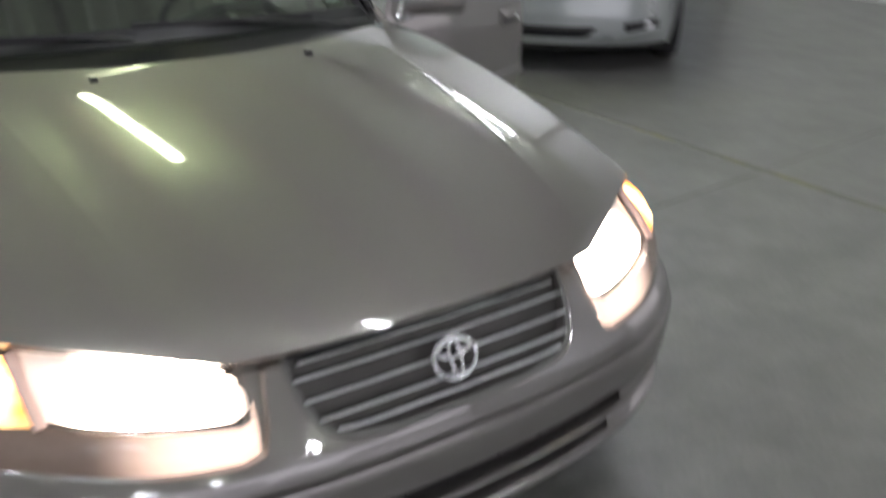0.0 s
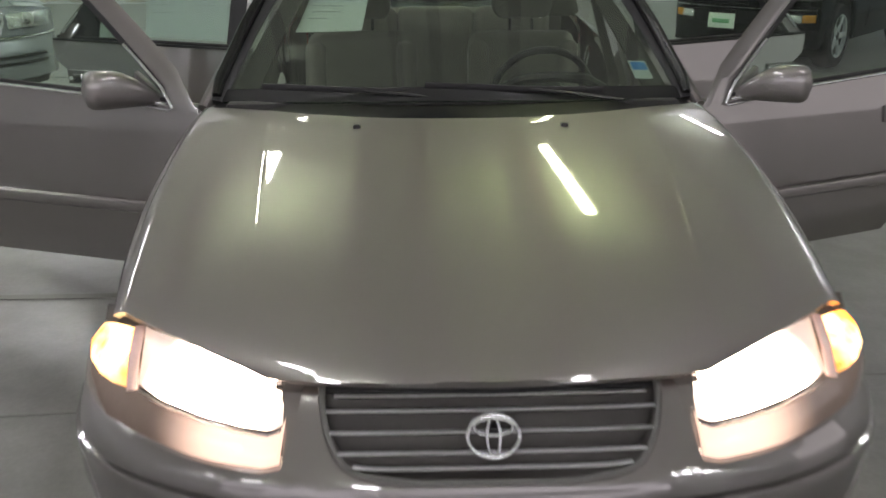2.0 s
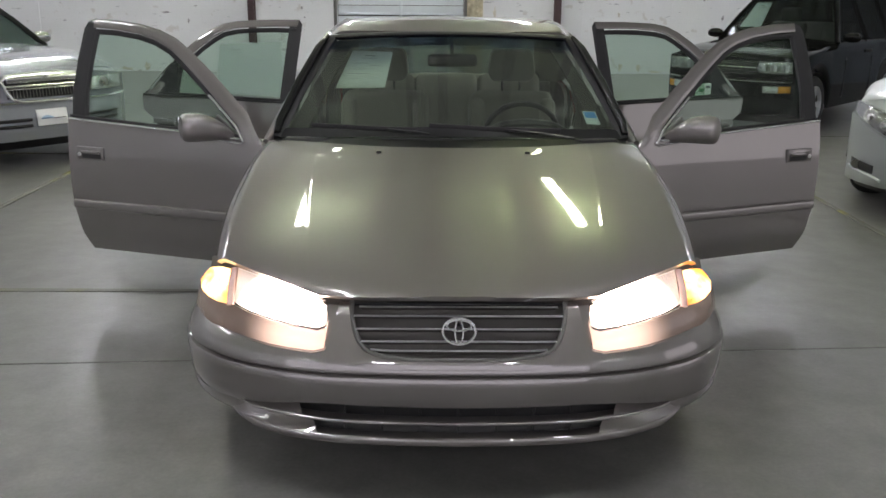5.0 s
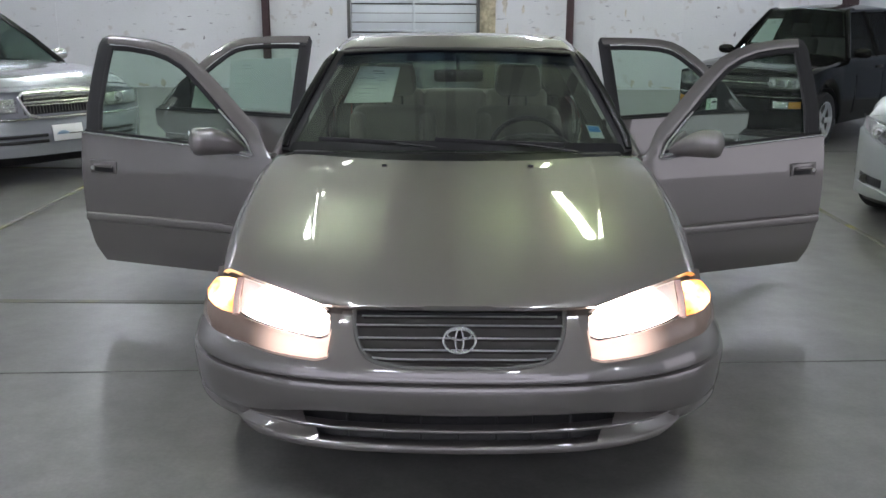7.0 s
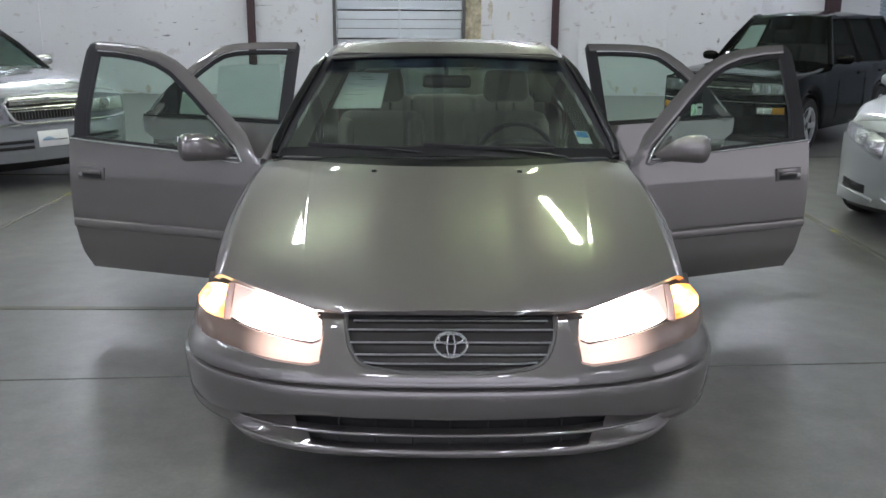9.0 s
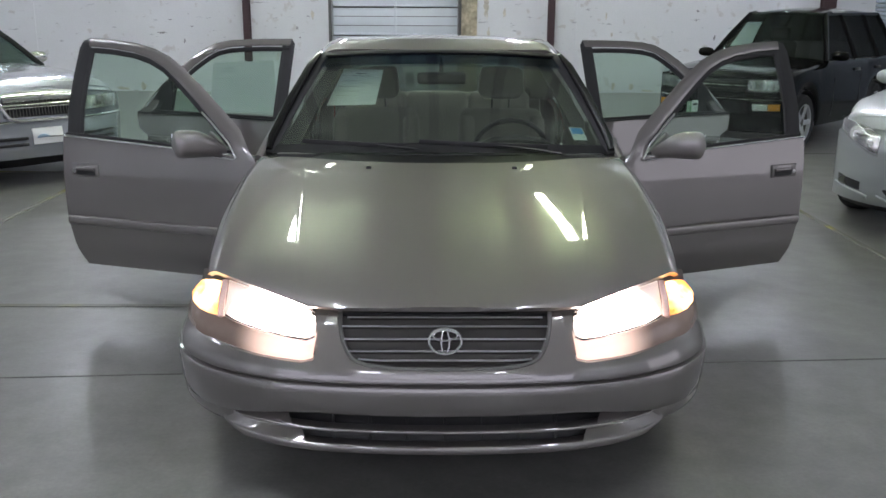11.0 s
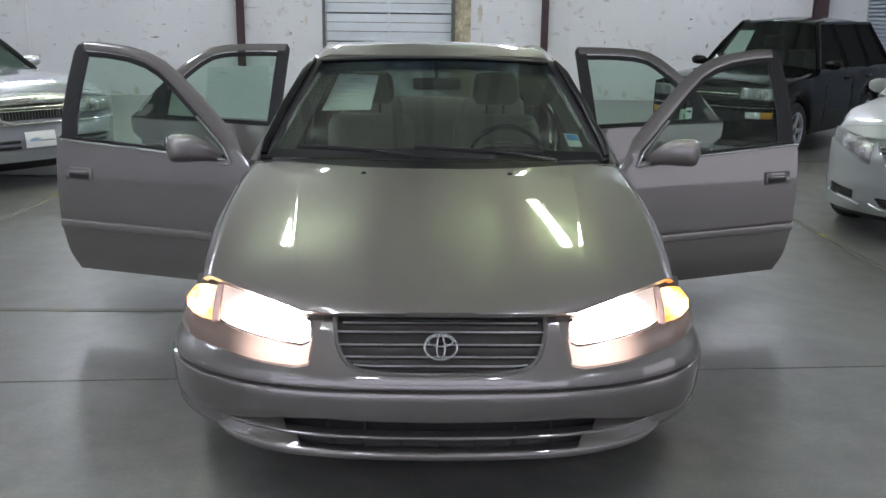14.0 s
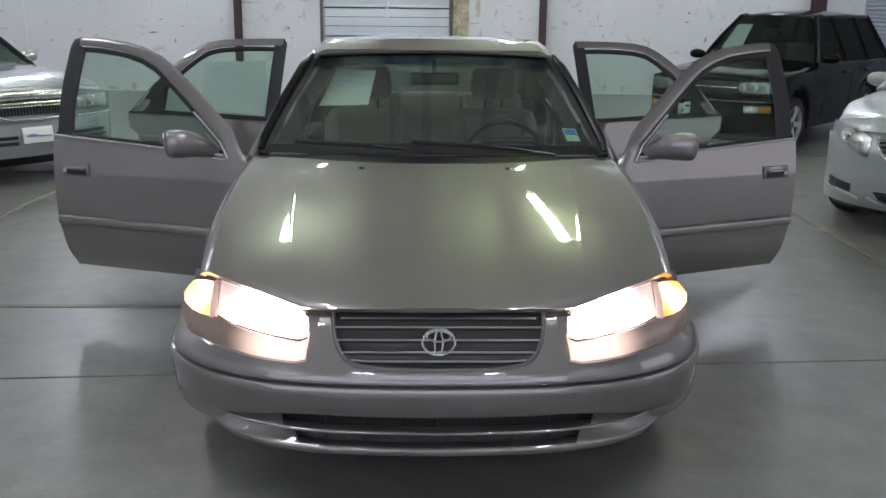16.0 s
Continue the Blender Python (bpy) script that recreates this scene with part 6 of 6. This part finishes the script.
part("grille_frame", tube([face(x, z, 0.03) for x, z in ring], 0.016, 0.016, 8), BADGE_METAL, v, "heavy chrome grille surround")
part("grille_top_bar", tube([face(x, 0.764 - 0.05 * x * x, 0.036) for x in np.linspace(-0.335, 0.335, 15)], 0.03, 0.034, 10), CHROME, v, "broad chrome bar across the grille top")
part("grille_cross_bar", tube([face(x, 0.705, 0.036) for x in np.linspace(-0.355, 0.355, 11)], 0.014, 0.010, 8), BADGE_METAL, v, "slim chrome cross bar")
part("grille_cross_bar", tube([face(x, 0.680, 0.034) for x in np.linspace(-0.35, 0.35, 11)], 0.010, 0.006, 8), BADGE_METAL, v, "slim chrome cross bar")
part("badge", lathe([(0.026, 0.0), (0.026, -0.012), (0.016, -0.018)], 16, "y", face(0, 0.775, 0.066)), CHROME, v, "round chrome badge")
for sx in (-1, 1):
    a, b = sorted((sx * 0.40, sx * 0.86))
    hl = patch("headlamp", a, b, 0.745, 0.62, LENS, "clear headlamp lens", 0.006, 0.035)
    patch("reflector", a + 0.01, b - 0.01, 0.737, 0.63, LAMP_CHROME, "bright reflector", 0.006, 0.012, hl)
    part("bulb_cover", lathe([(0.05, 0.0), (0.045, -0.02), (0.01, -0.03)], 16, "y", face(sx * 0.6, 0.69, 0.02)), CHROME_DULL, hl)
bar("bumper_strip", -0.9, 0.9, 0.565, 0.012, CHROME, "chrome strip along the bumper", 0.012)
for sx in (-1, 1):
    for z in (0.425, 0.375):
        bar("bumper_groove", sx * 0.18, sx * 0.72, z, 0.014, BLACK_TRIM, "dark groove in the bumper", 0.008)
plate = patch("number_plate", -0.14, 0.14, 0.505, 0.37, PAPER, "white dealer plate with a blue mark", 0.008, 0.03)
plate.data.materials[0] = material("white_plate", (0.8, 0.8, 0.8), 0.5, stain=0.04)
patch("plate_mark", -0.11, 0.0, lambda x: 0.438 + 0.018 * math.sin(math.pi * (x + 0.11) / 0.11), lambda x: 0.425, PLATE_BLUE, "small blue plate mark", 0.002, 0.042, plate)
patch("plate_bar", 0.0, 0.12, 0.431, 0.423, GREY_PLASTIC, "grey plate bar", 0.002, 0.042, plate)

# pale silver sedan with round headlamp units
pale_spec = dict(category="car", paint=PAINT_PALE, wheels=(0.92, 3.68), r=0.325, nose=0.34, nose_pow=2.6, cowl=1.25, deck=4.15, hood0=0.22, spokes=7,
                 stations=[(0, 0.81, 0.22, 0.76, 0.70), (0.3, 0.855, 0.18, 0.85, 0.79), (0.8, 0.90, 0.2, 0.93, 0.88), (1.4, 0.91, 0.2, 1.0, 0.95), (2.6, 0.91, 0.2, 1.0, 0.96), (4.0, 0.90, 0.22, 1.06, 1.0), (4.6, 0.87, 0.26, 1.07, 0.99), (4.8, 0.84, 0.3, 1.05, 0.96)],
                 face=[(0.76, -0.03), (0.70, 0.02), (0.62, 0.05), (0.52, 0.06), (0.42, 0.075), (0.30, 0.07), (0.22, 0.03)],
                 house=dict(a0=1.35, a1=2.15, c0=4.2, c1=3.3, zr=1.46, wb=0.84, wt=0.58, cuts=(1.6, 2.6, 3.45, 3.95)), glass=GLASS_DARK, glass_front=GLASS, seat=FABRIC, crease=0.006,
                 door_joints=(1.55, 2.6, 3.5), handles=(2.45, 3.35))
v, patch, bar, face = vehicle("pale_sedan", "pale silver modern sedan with slatted grille, parked", pale_spec, pose(3.365, 3.435, 0, 0, 0, -46))
def grille_top(x):
    return 0.735 - 0.02 * (abs(x) / 0.33) ** 2


def grille_low(x):
    return lerp(abs(x), [0.0, 0.15, 0.24, 0.33], [0.555, 0.56, 0.60, 0.70])


patch("grille_backing", -0.33, 0.33, grille_top, grille_low, BLACK_PLASTIC, "dark grille backing", 0.008, 0.012)
for k in range(5):
    h = (0.325, 0.31, 0.285, 0.26, 0.215)[k]
    bar("grille_slat", -h, h, lambda x, k=k: 0.722 - 0.036 * k - 0.02 * (abs(x) / 0.36) ** 2 + 0.010 * k * (abs(x) / 0.36) ** 2, 0.0115, CHROME, "broad chrome grille slat", 0.03)
for sx in (-1, 1):
    part("grille_end", tube([face(sx * x, z, 0.03) for x, z in ((0.33, 0.725), (0.325, 0.70), (0.285, 0.645), (0.235, 0.59), (0.17, 0.562), (0.0, 0.555))], 0.012, 0.012, 8), CHROME, v, "chrome frame along the grille edge")
bd = part("badge", tube([tuple(Vector(face(0, 0.665, 0.05)) + Vector((0.078 * math.cos(a), 0, 0.054 * math.sin(a)))) for a in np.linspace(0, 2 * math.pi, 25)], 0.010, n=8, up=(0, -1, 0.001)), CHROME, v, "oval chrome badge")
for sx in (-1, 1):
    def ht(x):
        return lerp(abs(x), [0.36, 0.5, 0.72, 0.8], [0.715, 0.765, 0.802, 0.81])

    def hb(x):
        return lerp(abs(x), [0.36, 0.42, 0.72, 0.8], [0.572, 0.58, 0.69, 0.73])
    a, b = sorted((sx * 0.37, sx * 0.765))
    hl = patch("headlamp", a, b, ht, hb, LENS, "clear headlamp lens", 0.005, 0.024)
    patch("reflector", a + 0.012, b - 0.012, lambda x: ht(x) - 0.012, lambda x: hb(x) + 0.012, LAMP_DARK, "grey faceted lamp housing", 0.005, 0.006, hl)
    for x, r_ in ((0.45, 0.03), (0.575, 0.05)):
        part("reflector_bowl", lathe([(r_ * 1.1, -0.016), (r_, -0.022), (r_ * 0.85, -0.012), (r_ * 0.5, -0.014), (r_ * 0.2, -0.02)], 18, "y", face(sx * x, (ht(x) + hb(x)) / 2, 0.010)), LAMP_CHROME, hl)
        part("bulb_shade", lathe([(r_ * 0.52, -0.012), (r_ * 0.5, -0.024), (r_ * 0.2, -0.03)], 14, "y", face(sx * x, (ht(x) + hb(x)) / 2, 0.010)), CHROME_DULL, hl)
    fg = patch("fog_recess", *sorted((sx * 0.49, sx * 0.72)), lambda x: lerp(abs(x), [0.49, 0.72], [0.375, 0.395]), lambda x: lerp(abs(x), [0.49, 0.72], [0.315, 0.335]), BLACK_PLASTIC, "black fog-lamp recess", 0.006, 0.006)
    bar("fog_lip", sx * 0.42, sx * 0.74, lambda x: lerp(abs(x), [0.42, 0.49, 0.74], [0.275, 0.297, 0.325]), 0.012, PAINT_PALE, "pale lip under the fog lamp", 0.012)
    part("fog_lamp", lathe([(0.034, -0.012), (0.03, 0.006), (0.008, 0.01)], 16, "y", face(sx * 0.645, 0.357, 0.014)), CHROME, fg)
patch("lower_intake", -0.30, 0.30, 0.352, lambda x: lerp(abs(x), [0.0, 0.24, 0.30], [0.278, 0.28, 0.34]), BLACK_PLASTIC, "black lower intake", 0.006, 0.006)
for z in (0.335, 0.315, 0.296):
    bar("intake_slat", -0.25, 0.25, z, 0.003, BLACK_TRIM, "", 0.016)
bar("intake_lip", -0.34, 0.34, lambda x: lerp(abs(x), [0.0, 0.26, 0.34], [0.266, 0.268, 0.30]), 0.010, PAINT_PALE, "pale lip under the intake", 0.012)

# black sport-utility vehicle
suv_spec = dict(category="suv", paint=PAINT_BLACK, wheels=(0.66, 3.15), r=0.325, nose=0.12, nose_pow=3.0, cowl=1.30, deck=3.85, hood0=0.05, spokes=5,
                stations=[(0, 0.755, 0.24, 0.91, 0.85), (0.3, 0.775, 0.24, 0.955, 0.90), (1.0, 0.785, 0.25, 1.0, 0.955), (1.45, 0.79, 0.25, 1.03, 0.98), (2.8, 0.79, 0.25, 1.03, 0.98), (3.9, 0.785, 0.3, 1.03, 0.98), (4.25, 0.77, 0.36, 1.02, 0.96)],
                face=[(0.91, -0.01), (0.86, 0.015), (0.75, 0.02), (0.64, 0.025), (0.60, 0.09), (0.42, 0.10), (0.25, 0.05)],
                house=dict(a0=1.32, a1=1.84, c0=4.16, c1=3.82, zr=1.575, crown=0.03, roll=0.028, wb=0.73, wt=0.475, mirror_y=0.12, cuts=(1.42, 2.35, 3.2, 4.05)), glass=GLASS_DARK, glass_front=GLASS_SMOKED, seat=GREY_PLASTIC,
                door_joints=(1.5, 2.42, 3.2), handles=(2.25, 3.05), pillar=MATTE_BLACK, mirror_h=0.058, mirror_mat=PAINT_BLACK, handle_mat=BLACK_PLASTIC)
v, patch, bar, face = vehicle("black_suv", "glossy black sport-utility vehicle, parked", suv_spec, pose(3.18, 7.80, 0, 0, 0, -42.2))
patch("grille", -0.36, 0.36, 0.825, 0.69, BLACK_PLASTIC, "black grille", 0.01, 0.01)
for z in (0.79, 0.76, 0.725):
    bar("grille_slat", -0.35, 0.35, z, 0.006, CHROME_DULL if z == 0.76 else BLACK_TRIM, "", 0.02)
for sx in (-1, 1):
    hl = patch("headlamp", *sorted((sx * 0.38, sx * 0.72)), 0.835, 0.695, LENS, "clear headlamp lens", 0.005, 0.03)
    patch("reflector", *sorted((sx * 0.385, sx * 0.715)), 0.825, 0.705, LAMP_CHROME, "bright faceted reflector", 0.005, 0.012, hl)
    for k in range(3):
        x = 0.42 + 0.12 * k
        part("lamp_bowl", lathe([(0.046, -0.018), (0.04, -0.010), (0.02, 0.0), (0.008, 0.004)], 14, "y", face(sx * x, 0.765, 0.014)), CHROME, hl)
    patch("turn_signal", *sorted((sx * 0.62, sx * 0.72)), 0.57, 0.50, AMBER, "amber turn signal in the bumper", 0.006, 0.012)
    patch("bumper_lamp", *sorted((sx * 0.47, sx * 0.615)), 0.57, 0.50, LAMP_CHROME, "clear lamp in the bumper", 0.006, 0.012)
bar("bumper_edge", -0.72, 0.72, 0.615, 0.004, CHROME_DULL, "bright line along the bumper top", 0.004)
pp = patch("number_plate", -0.29, -0.01, 0.555, 0.41, PAPER, "white dealer plate", 0.006, 0.02)
patch("plate_mark", -0.24, -0.06, 0.50, 0.46, GREEN_INK, "green plate bar", 0.002, 0.032, pp)

# a sheet behind the utility vehicle's windshield
m = v.matrix_basis
suv_form = paper_sheet("window_form", [m @ Vector(c) for c in ((-0.495, 1.812, 1.418), (-0.30, 1.815, 1.425), (-0.305, 1.535, 1.135), (-0.575, 1.53, 1.13))], FORM_ROWS[:3], "pale printed form behind the windshield of the black vehicle", PAPER_CYAN)
